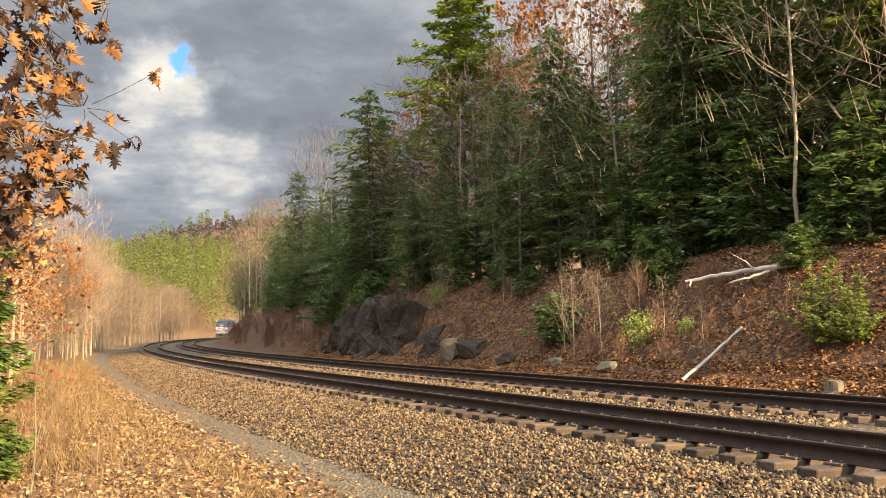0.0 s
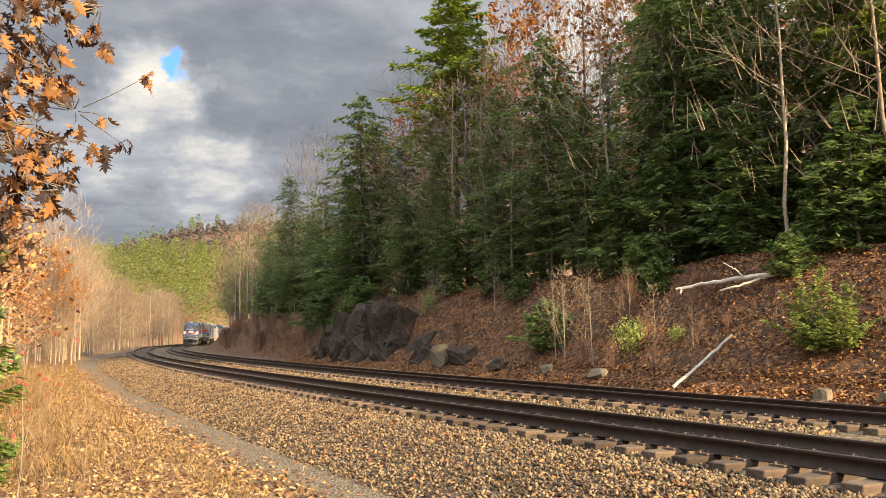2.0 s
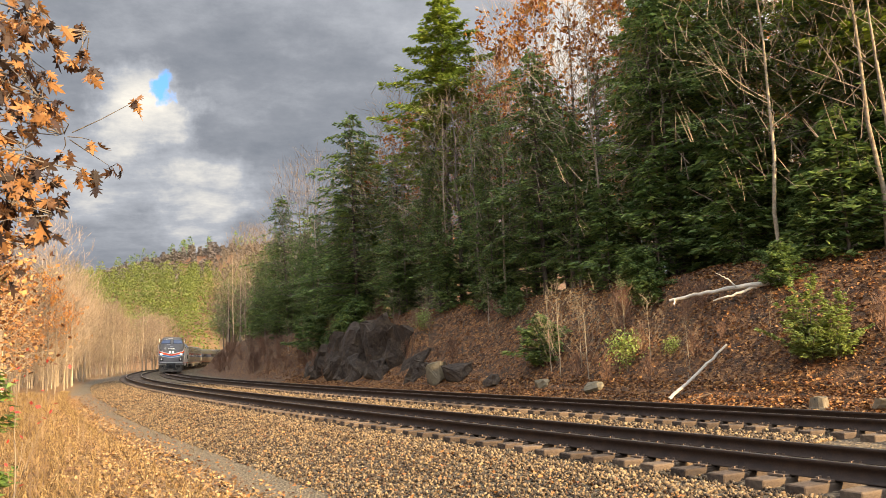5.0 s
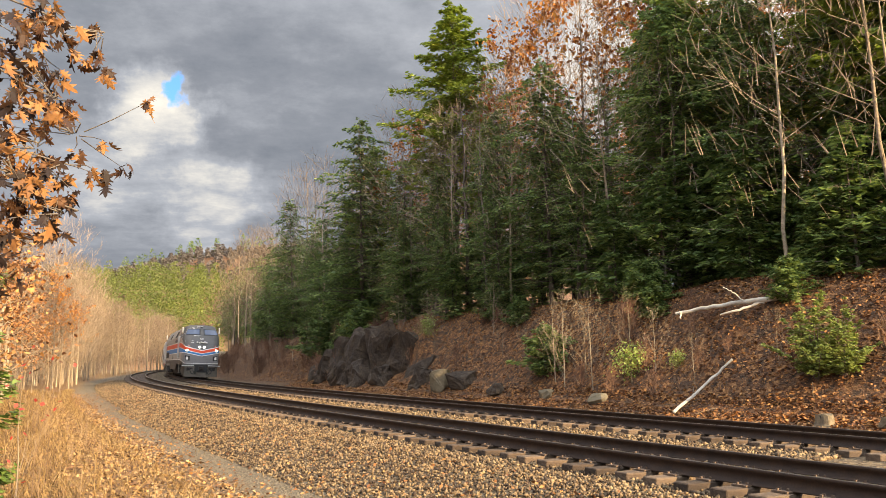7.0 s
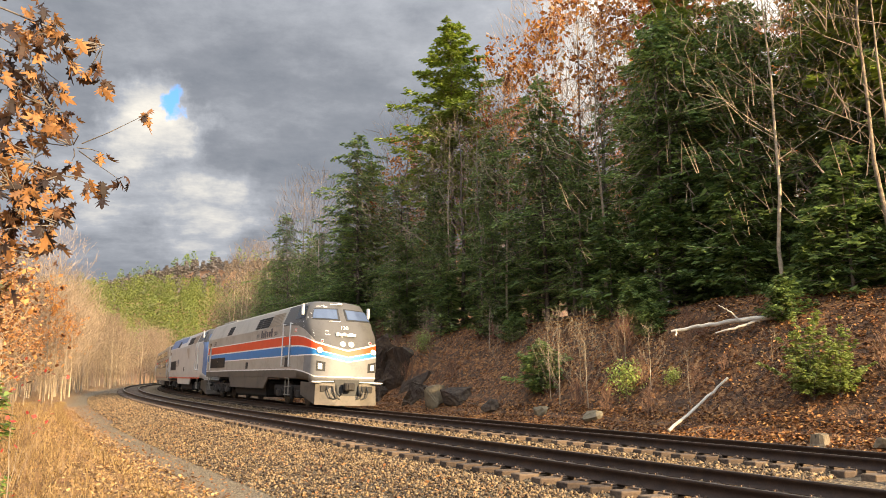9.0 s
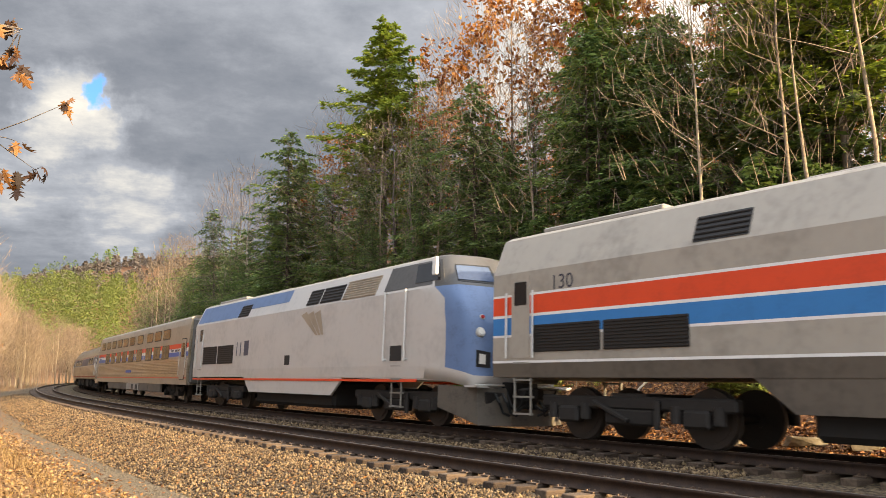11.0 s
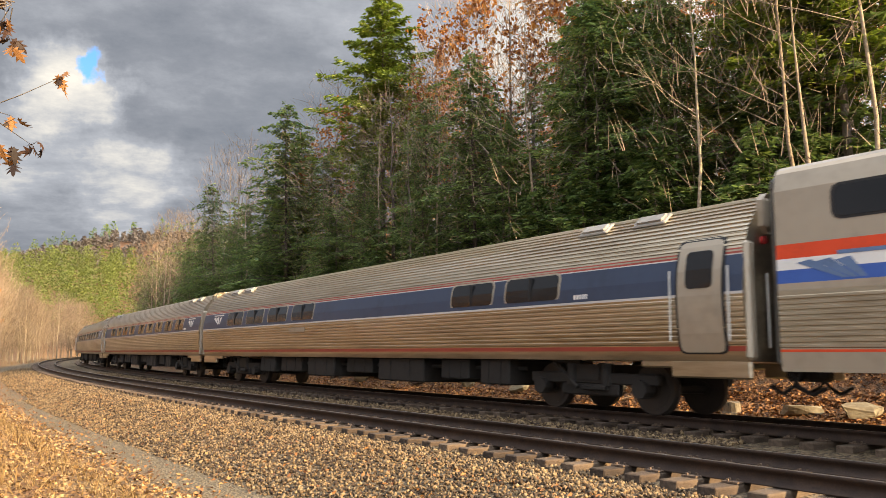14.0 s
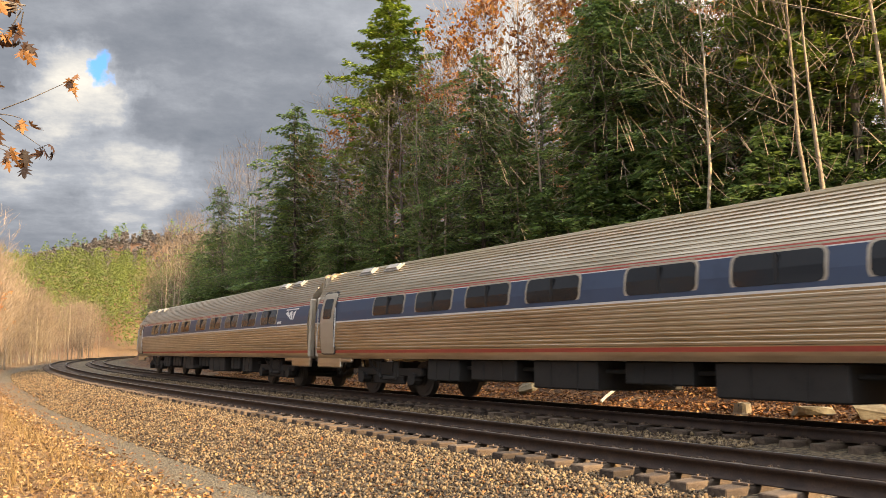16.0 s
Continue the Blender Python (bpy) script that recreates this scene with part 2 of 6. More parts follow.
def ground_material():
    """Ballast, gravel path, dry grass, leaf litter, by the distance across the track (attribute u)."""
    m = material("ground", [(0.5, 0.5, 0.5), (0.5, 0.5, 0.5)], 1.0, 0.95)
    nt = m.node_tree
    N, L = nt.nodes.new, nt.links.new
    bsdf = nt.nodes["Principled BSDF"]
    co = N("ShaderNodeTexCoord")
    at = N("ShaderNodeAttribute")
    at.attribute_name = "u"

    def noise_(scale, detail=5):
        n = N("ShaderNodeTexNoise")
        n.inputs["Scale"].default_value, n.inputs["Detail"].default_value = scale, detail
        L(co.outputs["Object"], n.inputs["Vector"])
        return n.outputs["Fac"]

    def cells(scale):
        n = N("ShaderNodeTexVoronoi")
        n.inputs["Scale"].default_value = scale
        L(co.outputs["Object"], n.inputs["Vector"])
        return n

    def ramp(fac, stops):
        r = N("ShaderNodeValToRGB")
        while len(r.color_ramp.elements) < len(stops):
            r.color_ramp.elements.new(0.5)
        for e, (p, c) in zip(r.color_ramp.elements, stops):
            e.position, e.color = p, (*c, 1)
        L(fac, r.inputs[0])
        return r.outputs[0]

    def mix(fac, a, b):
        x = N("ShaderNodeMix")
        x.data_type = "RGBA"
        L(fac, x.inputs["Factor"])
        L(a, x.inputs["A"])
        L(b, x.inputs["B"])
        return x.outputs["Result"]

    wob = N("ShaderNodeMath")
    wob.operation = "MULTIPLY_ADD"
    L(noise_(0.8), wob.inputs[0])
    wob.inputs[1].default_value = 2.0
    sub = N("ShaderNodeMath")
    sub.operation = "SUBTRACT"
    L(at.outputs["Fac"], sub.inputs[0])
    sub.inputs[1].default_value = 1.0
    L(sub.outputs[0], wob.inputs[2])
    u = wob.outputs[0]

    def step(a, b):
        r = N("ShaderNodeMapRange")
        r.interpolation_type = "SMOOTHSTEP"
        L(u, r.inputs["Value"])
        r.inputs["From Min"].default_value, r.inputs["From Max"].default_value = a, b
        return r.outputs[0]

    vor = cells(22)
    stone = ramp(vor.outputs["Color"], [(0.15, (0.035, 0.023, 0.014)), (0.5, (0.115, 0.078, 0.042)), (0.9, (0.24, 0.17, 0.095))])
    gravel = ramp(cells(45).outputs["Color"], [(0.2, (0.075, 0.055, 0.033)), (0.6, (0.15, 0.115, 0.07)), (0.9, (0.26, 0.205, 0.13))])
    leaf = ramp(cells(11).outputs["Color"], [(0.12, (0.05, 0.02, 0.009)), (0.45, (0.16, 0.068, 0.026)), (0.85, (0.31, 0.15, 0.06))])
    soil = ramp(noise_(6), [(0.35, (0.035, 0.02, 0.012)), (0.65, (0.12, 0.06, 0.03))])
    grass = ramp(noise_(9, 8), [(0.3, (0.09, 0.045, 0.017)), (0.5, (0.21, 0.115, 0.042)), (0.7, (0.36, 0.225, 0.09))])
    litter = mix(ramp(noise_(3.5), [(0.42, (0, 0, 0)), (0.55, (1, 1, 1))]), soil, leaf)
    c = mix(step(-3.9, -3.1), litter, stone)
    c = mix(step(7.0, 8.6), c, gravel)
    c = mix(step(8.2, 10.2), c, mix(ramp(noise_(2.2), [(0.45, (0, 0, 0)), (0.6, (1, 1, 1))]), grass, leaf))
    c = mix(step(24, 40), c, litter)
    L(c, bsdf.inputs["Base Color"])
    bp = N("ShaderNodeBump")
    bp.inputs["Strength"].default_value, bp.inputs["Distance"].default_value = 0.9, 0.04
    L(vor.outputs["Distance"], bp.inputs["Height"])
    L(bp.outputs[0], bsdf.inputs["Normal"])
    return m


M_GROUND = ground_material()


# ---- mesh helpers ----
def mesh_ob(name, verts, faces, mats, parent=None, label="", index=None, smooth_=False):
    """ONE mesh object out of vertices and faces (all triangles or all quads when arrays)."""
    me = bpy.data.meshes.new(name)
    if isinstance(verts, np.ndarray):
        f = np.asarray(faces, np.int32)
        me.vertices.add(len(verts))
        me.vertices.foreach_set("co", verts.astype(np.float32).ravel())
        k = f.shape[1]
        me.loops.add(f.size)
        me.loops.foreach_set("vertex_index", f.ravel())
        me.polygons.add(len(f))
        me.polygons.foreach_set("loop_start", np.arange(0, f.size, k, dtype=np.int32))
        me.polygons.foreach_set("loop_total", np.full(len(f), k, np.int32))
        me.update(calc_edges=True)
    else:
        me.from_pydata(verts, [], faces)
    for m in mats if isinstance(mats, (list, tuple)) else [mats]:
        me.materials.append(m)
    if index is not None:
        me.polygons.foreach_set("material_index", np.asarray(index, np.int32))
    if smooth_:
        me.polygons.foreach_set("use_smooth", np.ones(len(me.polygons), bool))
    me.update()
    ob = new(name, me)
    if parent:
        ob.parent = parent
    if label:
        ob["label"] = label
    return ob


def part(name, bm, mat, parent=None, label="", smooth_=False):
    me = bpy.data.meshes.new(name)
    bm.normal_update()
    bm.to_mesh(me)
    bm.free()
    me.materials.append(mat)
    if smooth_:
        me.polygons.foreach_set("use_smooth", np.ones(len(me.polygons), bool))
    ob = new(name, me)
    if parent:
        ob.parent = parent
    if label:
        ob["label"] = label
    return ob


def block(bm, x0, x1, y0, y1, z0, z1, bevel=0.0):
    vs = bmesh.ops.create_cube(bm, size=1, matrix=Matrix.Translation(((x0 + x1) / 2, (y0 + y1) / 2, (z0 + z1) / 2)) @ Matrix.Diagonal((x1 - x0, y1 - y0, z1 - z0, 1)))["verts"]
    if bevel:
        es = list({e for v in vs for e in v.link_edges})
        bmesh.ops.bevel(bm, geom=es, offset=bevel, segments=1, affect="EDGES")
    return bm


def box_part(name, dims, mat, parent, label="", bevel=0.0):
    return part(name, block(bmesh.new(), *dims, bevel=bevel), mat, parent, label)


def rod(bm, a, b, r0, r1=None, n=6):
    """A tapered round bar from a to b."""
    a, b = Vector(a), Vector(b)
    d = b - a
    m = Matrix.Translation((a + b) / 2) @ d.to_track_quat("Z", "Y").to_matrix().to_4x4()
    bmesh.ops.create_cone(bm, cap_ends=True, segments=n, radius1=r0, radius2=r0 if r1 is None else r1, depth=d.length, matrix=m)
    return bm


def thing(name, label, category, group="", kind="", at=None):
    ob = new(name)
    if at is not None:
        ob.matrix_basis = at
    return tagged(ob, label, category, group, kind)


# ---- ground and tracks ----
def spread(*pieces):
    return np.unique(np.round(np.concatenate([np.arange(a, b, d) for a, b, d in pieces]), 3))


def make_ground():
    ss = spread((-1600, -220, 120), (-220, -40, 10), (-40, 60, 0.6), (60, 130, 1.5), (130, 330, 5), (330, 700, 25), (700, 2400, 120))
    us = spread((-330, -60, 15), (-60, -14, 2), (-14, -2.0, 0.4), (-2.0, 6, 1.0), (6, 17, 0.4), (17, 40, 2), (40, 120, 8), (120, 600, 30), (600, 2500, 150))
    S, U = np.meshgrid(ss, us, indexing="ij")
    V = place(S, U, ground(S, U)).reshape(-1, 3)
    n, m = S.shape
    i = np.arange(n * m).reshape(n, m)
    F = np.stack([i[:-1, :-1], i[1:, :-1], i[1:, 1:], i[:-1, 1:]], -1).reshape(-1, 4)
    ob = mesh_ob("ground", V, F, M_GROUND, smooth_=True)
    ob.data.attributes.new("u", "FLOAT", "POINT").data.foreach_set("value", U.ravel().astype(np.float32))
    return tagged(ob, "ground of ballast, gravel path, dry grass and fallen leaves", "ground", kind="structure")


make_ground()
# a rail's section: half width and height below the head
RAIL = [(-0.075, -0.186), (-0.075, -0.172), (-0.012, -0.15), (-0.009, -0.055), (-0.036, -0.04), (-0.037, -0.008), (-0.030, 0.0), (0.030, 0.0), (0.037, -0.008), (0.036, -0.04), (0.009, -0.055), (0.012, -0.15), (0.075, -0.172), (0.075, -0.186)]


def make_track(name, centre, label):
    tr = thing(name, label, "railway track", kind="structure")
    ss = np.concatenate([np.arange(-200, -60, 5), np.arange(-60, 340, 2.0)])
    x, y, h = line(ss)
    for side in (0.7525, -0.7525):
        n = len(RAIL)
        V = np.empty((len(ss), n, 3))
        for k, (a, b) in enumerate(RAIL):
            u = centre + side + a
            V[:, k] = place(ss, u, side * CANT + a * CANT + b)
        i = np.arange(len(ss) * n).reshape(len(ss), n)
        F, I = [], []
        for k in range(n):
            q = np.stack([i[:-1, k], i[1:, k], i[1:, (k + 1) % n], i[:-1, (k + 1) % n]], -1)
            F.append(q)
            I.append(np.full(len(q), 1 if k == 6 else 0))
        mesh_ob("rail", V.reshape(-1, 3), np.concatenate(F), [M_RAIL, M_HEAD], tr, "rust-brown steel rail with a polished head", np.concatenate(I))
    return tr


track_far = make_track("track_far", 0.0, "curved railway track on timber ties in tan ballast")
track_near = make_track("track_near", SPACING, "curved railway track nearer the gravel path, with timber ties")


def make_ties(tr, centre, count, start):
    first = None
    for k in range(count):
        s = start + k * 0.5 + random.uniform(-0.03, 0.03)
        x, y, h = line(s)
        u = centre + random.uniform(-0.05, 0.05)
        m = pose(float(x - u * np.cos(h)), float(y - u * np.sin(h)), -0.197, 0, 0, math.degrees(h) + random.uniform(-1.2, 1.2)) @ pose(0, 0, 0, 0, math.degrees(CANT))
        if first is None:
            bm = block(bmesh.new(), -1.3, 1.3, -0.115, 0.115, -0.18, 0, 0.012)
            first = part("tie", bm, M_TIE, tr)
            ob = first
        else:
            ob = new("tie", first.data)
            ob.parent = tr
        ob.matrix_basis = m


make_ties(track_near, SPACING, 260, -20)
make_ties(track_far, 0.0, 260, -20)


# ---- the train ----
M_SILVER = plain("silver-grey locomotive paint", (0.36, 0.32, 0.265), 0.5, 0.1, dirt=0.35, scale=0.8)
M_ROOFGREY = plain("grey roof paint", (0.30, 0.275, 0.24), 0.6, 0.1, dirt=0.35, scale=1.0)
M_MASK = plain("dark grey nose paint", (0.075, 0.07, 0.064), 0.5, 0.0, dirt=0.4, scale=1.5)
M_SKIRT = plain("dirty dark skirt paint", (0.105, 0.082, 0.06), 0.7, 0.0, dirt=0.5, scale=0.9)
M_RED = plain("red-orange stripe paint", (0.70, 0.06, 0.014), 0.5, dirt=0.15)
M_BLUE = plain("blue stripe paint", (0.012, 0.17, 0.42), 0.5, dirt=0.15)
M_NAVY = plain("dark blue band paint", (0.030, 0.046, 0.082), 0.4, dirt=0.35, scale=0.8)
M_SKY = plain("mid blue roof paint", (0.10, 0.17, 0.30), 0.45, dirt=0.3)
M_WHITE = plain("white stripe paint", (0.72, 0.70, 0.66), 0.4, dirt=0.15)
M_STEEL = material("fluted stainless steel", [(0.30, 0.235, 0.16), (0.48, 0.40, 0.29), (0.60, 0.525, 0.41)], 0.7, 0.30, 0.0, 30, 0.88, stretch=(0.35, 1, 2.5))
M_PANEL = plain("stainless window panel", (0.40, 0.335, 0.255), 0.45, 0.4, dirt=0.25, scale=0.7)
M_UNDER = plain("black underframe grime", (0.014, 0.012, 0.010), 0.8, dirt=0.4)
M_TRUCK = plain("grimy truck steel", (0.022, 0.018, 0.015), 0.75, 0.2, dirt=0.5, scale=4)
M_TREAD = plain("worn wheel steel", (0.05, 0.038, 0.03), 0.6, 0.3)
M_GLASS = plain("dark tinted window glass", (0.012, 0.012, 0.013), 0.08, dirt=0.2)
M_SHIELD = plain("blue-grey windshield glass", (0.05, 0.075, 0.13), 0.08, dirt=0.2)
# rubber parts, and the black that stands for shade inside recesses
M_RUBBER_SHADE = plain("black rubber and recess shade", (0.012, 0.012, 0.012), 0.6)
M_GRILLE = plain("black grille", (0.018, 0.017, 0.016), 0.6)
M_LAMP = plain("lit headlight glass", (1.0, 0.92, 0.74), 0.2, glow=4.0, dirt=0.0)
M_DIM = plain("clear lens glass", (0.75, 0.73, 0.66), 0.15)
M_REDLENS = plain("red lens", (0.45, 0.03, 0.03), 0.2)
M_RAILING = plain("pale steel grab rail", (0.55, 0.54, 0.5), 0.4, 0.3)
M_LADDER = plain("dirty grey step steel", (0.2, 0.18, 0.15), 0.6)
M_LETTER = plain("dark lettering", (0.03, 0.03, 0.045), 0.5)
M_GREYEND = plain("grey diaphragm", (0.10, 0.092, 0.08), 0.7, dirt=0.5, scale=1.5)
M_FADED = plain("faded dull red line paint", (0.34, 0.055, 0.035), 0.5, dirt=0.3, scale=1.0)
M_PALE = plain("pale silver locomotive paint", (0.52, 0.49, 0.45), 0.42, 0.15, dirt=0.2, scale=0.8)
CARS = []
SPINS = []


def lettering(text, size, mat, parent, at, rot, width=None, name="letter"):
    cu = bpy.data.curves.new("letters", "FONT")
    cu.body, cu.size, cu.extrude = text, size, 0.002
    tmp = new("letters", cu)
    me = bpy.data.meshes.new_from_object(tmp.evaluated_get(bpy.context.evaluated_depsgraph_get()))
    bpy.data.objects.remove(tmp)
    bpy.data.curves.remove(cu)
    xs = [v.co.x for v in me.vertices]
    k = (width / (max(xs) - min(xs))) if width else 1.0
    bm = bmesh.new()
    bm.from_mesh(me)
    bpy.data.meshes.remove(me)
    bm.verts.ensure_lookup_table()
    seen = set()
    for v0 in bm.verts:
        if v0 in seen:
            continue
        todo, island = [v0], {v0}
        while todo:
            for e in todo.pop().link_edges:
                for w in e.verts:
                    if w not in island:
                        island.add(w)
                        todo.append(w)
        seen |= island
        one = bm.copy()
        one.verts.ensure_lookup_table()
        keep = {v.index for v in island}
        bmesh.ops.delete(one, geom=[v for v in one.verts if v.index not in keep], context="VERTS")
        ob = part(name, one, mat, parent)
        ob.matrix_basis = pose(*at, *rot)
        ob.scale = (k, 1, 1)
    bm.free()


RIGHT_SIDE = (90, 0, 0)  # lettering that reads on the side at negative y


def sweep(name, rows, mats, x0, x1, parent, label="", cuts=1, cap=None):
    """A body of constant section: rows are (half width, z, material index of the face above) from the sill to the roof's middle."""
    pts = [(-y, z) for y, z, _ in rows] + [(y, z) for y, z, _ in reversed(rows[:-1])]
    idx = [k for _, _, k in rows[:-1]] + [k for _, _, k in reversed(rows[:-1])]
    n = len(pts)
    xs = np.linspace(x0, x1, cuts + 1)
    V = [(float(x), y, z) for x in xs for y, z in pts]
    F, I = [], []
    for c in range(cuts):
        for k in range(n - 1):
            F.append((c * n + k, (c + 1) * n + k, (c + 1) * n + k + 1, c * n + k + 1))
            I.append(idx[k])
    e = cap if cap is not None else 0
    F += [tuple(range(n)), tuple(reversed(range(cuts * n, cuts * n + n)))]
    I += [e, e]
    F.append((0, n - 1, cuts * n + n - 1, cuts * n))
    I.append(e)
    return mesh_ob(name, V, F, mats, parent, label, I)


def flutes(y_of, z0, z1, n, mat, depth=0.014):
    """Rows of a corrugated panel between two heights."""
    out = []
    p = (z1 - z0) / n
    for k in range(n):
        z = z0 + k * p
        out += [(y_of(z), z, mat), (y_of(z) + depth, z + 0.16 * p, mat), (y_of(z + 0.6 * p) + depth, z + 0.62 * p, mat), (y_of(z + 0.8 * p), z + 0.8 * p, mat)]
    return out


def skin_patch(name, y_of, x0, x1, z0, z1, off, mat, parent, label="", side=-1, corner=0.07, thick=0.02):
    """A pane or panel with rounded corners that lies on a curved side."""
    c = min(corner, (x1 - x0) * 0.3, (z1 - z0) * 0.3)
    V, F = [], []
    mids = [z0 + c + (z1 - z0 - 2 * c) * k / 8 for k in range(1, 8)] if z1 - z0 > 0.8 else [(z0 + z1) / 2]
    zs = [z0, z0 + c * 0.3, z0 + c, *mids, z1 - c, z1 - c * 0.3, z1]
    ins = [c, c * 0.3, 0, *[0 for _ in mids], 0, c * 0.3, c]
    for layer in (0, -thick):
        for z, i in zip(zs, ins):
            for x in (x0 + i, x1 - i):
                V.append((x, side * (y_of(z) + off + layer), z))
    n = len(zs)
    for k in range(n - 1):
        a = 2 * k
        q = (a, a + 1, a + 3, a + 2)
        F.append(q if side < 0 else tuple(reversed(q)))
        for l, r in ((a, a + 2), (a + 3, a + 1)):
            F.append((l, r, r + 2 * n, l + 2 * n))
    F += [(1, 0, 2 * n, 2 * n + 1), (2 * n - 2, 2 * n - 1, 4 * n - 1, 4 * n - 2)]
    return mesh_ob(name, V, F, mat, parent, label)


def wheelset(parent, x, r, width=1.5):
    ax = new("wheelset")
    bm = bmesh.new()
    rod(bm, (0, -width / 2, 0), (0, width / 2, 0), 0.09, n=8)
    me = bpy.data.meshes.new("wheelset")
    bm.to_mesh(me)
    bm.free()
    me.materials.append(M_TRUCK)
    bpy.data.objects.remove(ax)
    ax = new("wheelset", me)
    ax.parent = parent
    ax.matrix_basis = pose(x, 0, r)
    for y in (-0.76, 0.76):
        b = bmesh.new()
        rod(b, (0, y - 0.065, 0), (0, y + 0.065, 0), r, n=28)
        rod(b, (0, y - 0.085, 0), (0, y + 0.085, 0), r * 0.8, n=20)
        k = -1 if y > 0 else 1
        rod(b, (0, y + k * 0.065, 0), (0, y + k * 0.09, 0), r + 0.028, n=28)
        rod(b, (0, y - 0.12, 0), (0, y + 0.12, 0), 0.16, n=12)
        part("wheel", b, M_TREAD, ax, "grimy steel wheel")
    SPINS.append((ax, x, r))
    return ax


def coach_truck(car, x, r=0.46, wb=2.6):
    b = bmesh.new()
    for y in (-1.08, 1.08):
        block(b, x - wb / 2 - 0.35, x + wb / 2 + 0.35, y - 0.09, y + 0.09, 0.52, 0.74, 0.03)
        block(b, x - 0.75, x + 0.75, y - 0.08, y + 0.08, 0.30, 0.54, 0.03)
    block(b, x - 0.3, x + 0.3, -1.2, 1.2, 0.6, 0.9)
    part("truck_frame", b, M_TRUCK, car, "grimy cast steel truck frame")
    for dx in (-wb / 2, wb / 2):
        wheelset(car, x + dx, r)
        for y in (-1.12, 1.12):
            b = bmesh.new()
            rod(b, (x + dx, y - 0.14, r), (x + dx, y + 0.14, r), 0.17, n=10)
            part("journal_box", b, M_TRUCK, car)
    for dx in (-0.45, 0.45):
        for y in (-1.12, 1.12):
            b = bmesh.new()
            rod(b, (x + dx, y, 0.5), (x + dx, y, 0.92), 0.13, n=10)
            part("spring", b, M_TRUCK, car)
    for y in (-1.22, 1.22):
        b = bmesh.new()
        rod(b, (x - 0.9, y, 0.92), (x - 0.25, y, 0.45), 0.045, n=6)
        rod(b, (x - 0.9, y, 0.95), (x - 0.15, y, 0.95), 0.04, n=6)
        rod(b, (x - 0.1, y, 0.45), (x + 0.5, y, 0.45), 0.05, n=6)
        part("brake_strut", b, M_TRUCK, car)


def coupler(car, x, sgn):
    b = bmesh.new()
    block(b, min(x, x + sgn * 0.5), max(x, x + sgn * 0.5), -0.11, 0.11, 0.72, 0.98, 0.03)
    block(b, x + sgn * 0.32 - 0.14, x + sgn * 0.32 + 0.14, -0.2, 0.2, 0.68, 1.0, 0.05)
    part("coupler", b, M_TRUCK, car, "rusty knuckle coupler")
    for y in (-0.45, 0.5):
        b = bmesh.new()
        pts = [(x, y, 0.95), (x + sgn * 0.2, y, 0.6), (x + sgn * 0.4, y * 0.9, 0.48), (x + sgn * 0.62, y * 0.85, 0.6)]
        for a, c in zip(pts[:-1], pts[1:]):
            rod(b, a, c, 0.03, n=6)
        part("air_hose", b, M_RUBBER_SHADE, car)


# -- passenger cars --
def amfleet_y(z):
    return float(np.interp(z, [0.9, 1.1, 1.5, 2.0, 2.4, 2.8, 3.1, 3.4, 3.62, 3.78, 3.86, 3.88], [1.44, 1.50, 1.57, 1.60, 1.585, 1.50, 1.38, 1.16, 0.90, 0.60, 0.26, 0.0]))


def slab_y(z):
    return float(np.interp(z, [0.8, 1.0, 3.7, 4.0, 4.14, 4.22, 4.27], [1.50, 1.53, 1.53, 1.46, 1.30, 0.95, 0.0]))


def end_face(car, L, sgn, y_of, top, vest_height):
    x = sgn * L
    b = bmesh.new()
    block(b, min(x, x + sgn * 0.34), max(x, x + sgn * 0.34), -0.62, 0.62, 1.05, 3.3, 0.05)
    part("diaphragm", b, M_GREYEND, car, "grey ribbed gangway diaphragm")
    for y in (-1.0, 1.0):
        b = bmesh.new()
        rod(b, (x + sgn * 0.06, y, 1.2), (x + sgn * 0.06, y, 2.4), 0.02, n=6)
        part("grab_rail", b, M_RAILING, car)
        b = bmesh.new()
        rod(b, (x, y, vest_height), (x + sgn * 0.06, y, vest_height), 0.07, n=10)
        part("marker_light", b, M_REDLENS, car, "small red marker lens")
    coupler(car, x, sgn)


def underbody(car, boxes):
    for x0, x1, z0, w in boxes:
        b = block(bmesh.new(), x0, x1, -w, w, z0, 0.98, 0.03)
        o = part("equipment_box", b, M_UNDER if abs(x0) % 2 < 1 else M_TRUCK, car, "dark equipment box under the floor")
        for k in range(2):
            xx = x0 + (x1 - x0) * (k + 0.7) / 2.4
            box_part("strap", (xx - 0.02, xx + 0.02, -w - 0.015, w + 0.015, z0 - 0.01, 0.95), M_TRUCK, o)
    b = bmesh.new()
    rod(b, (-7.2, -1.05, 0.78), (7.2, -1.05, 0.78), 0.045, n=6)
    rod(b, (-7.2, 1.05, 0.78), (7.2, 1.05, 0.78), 0.045, n=6)
    part("pipe", b, M_UNDER, car)


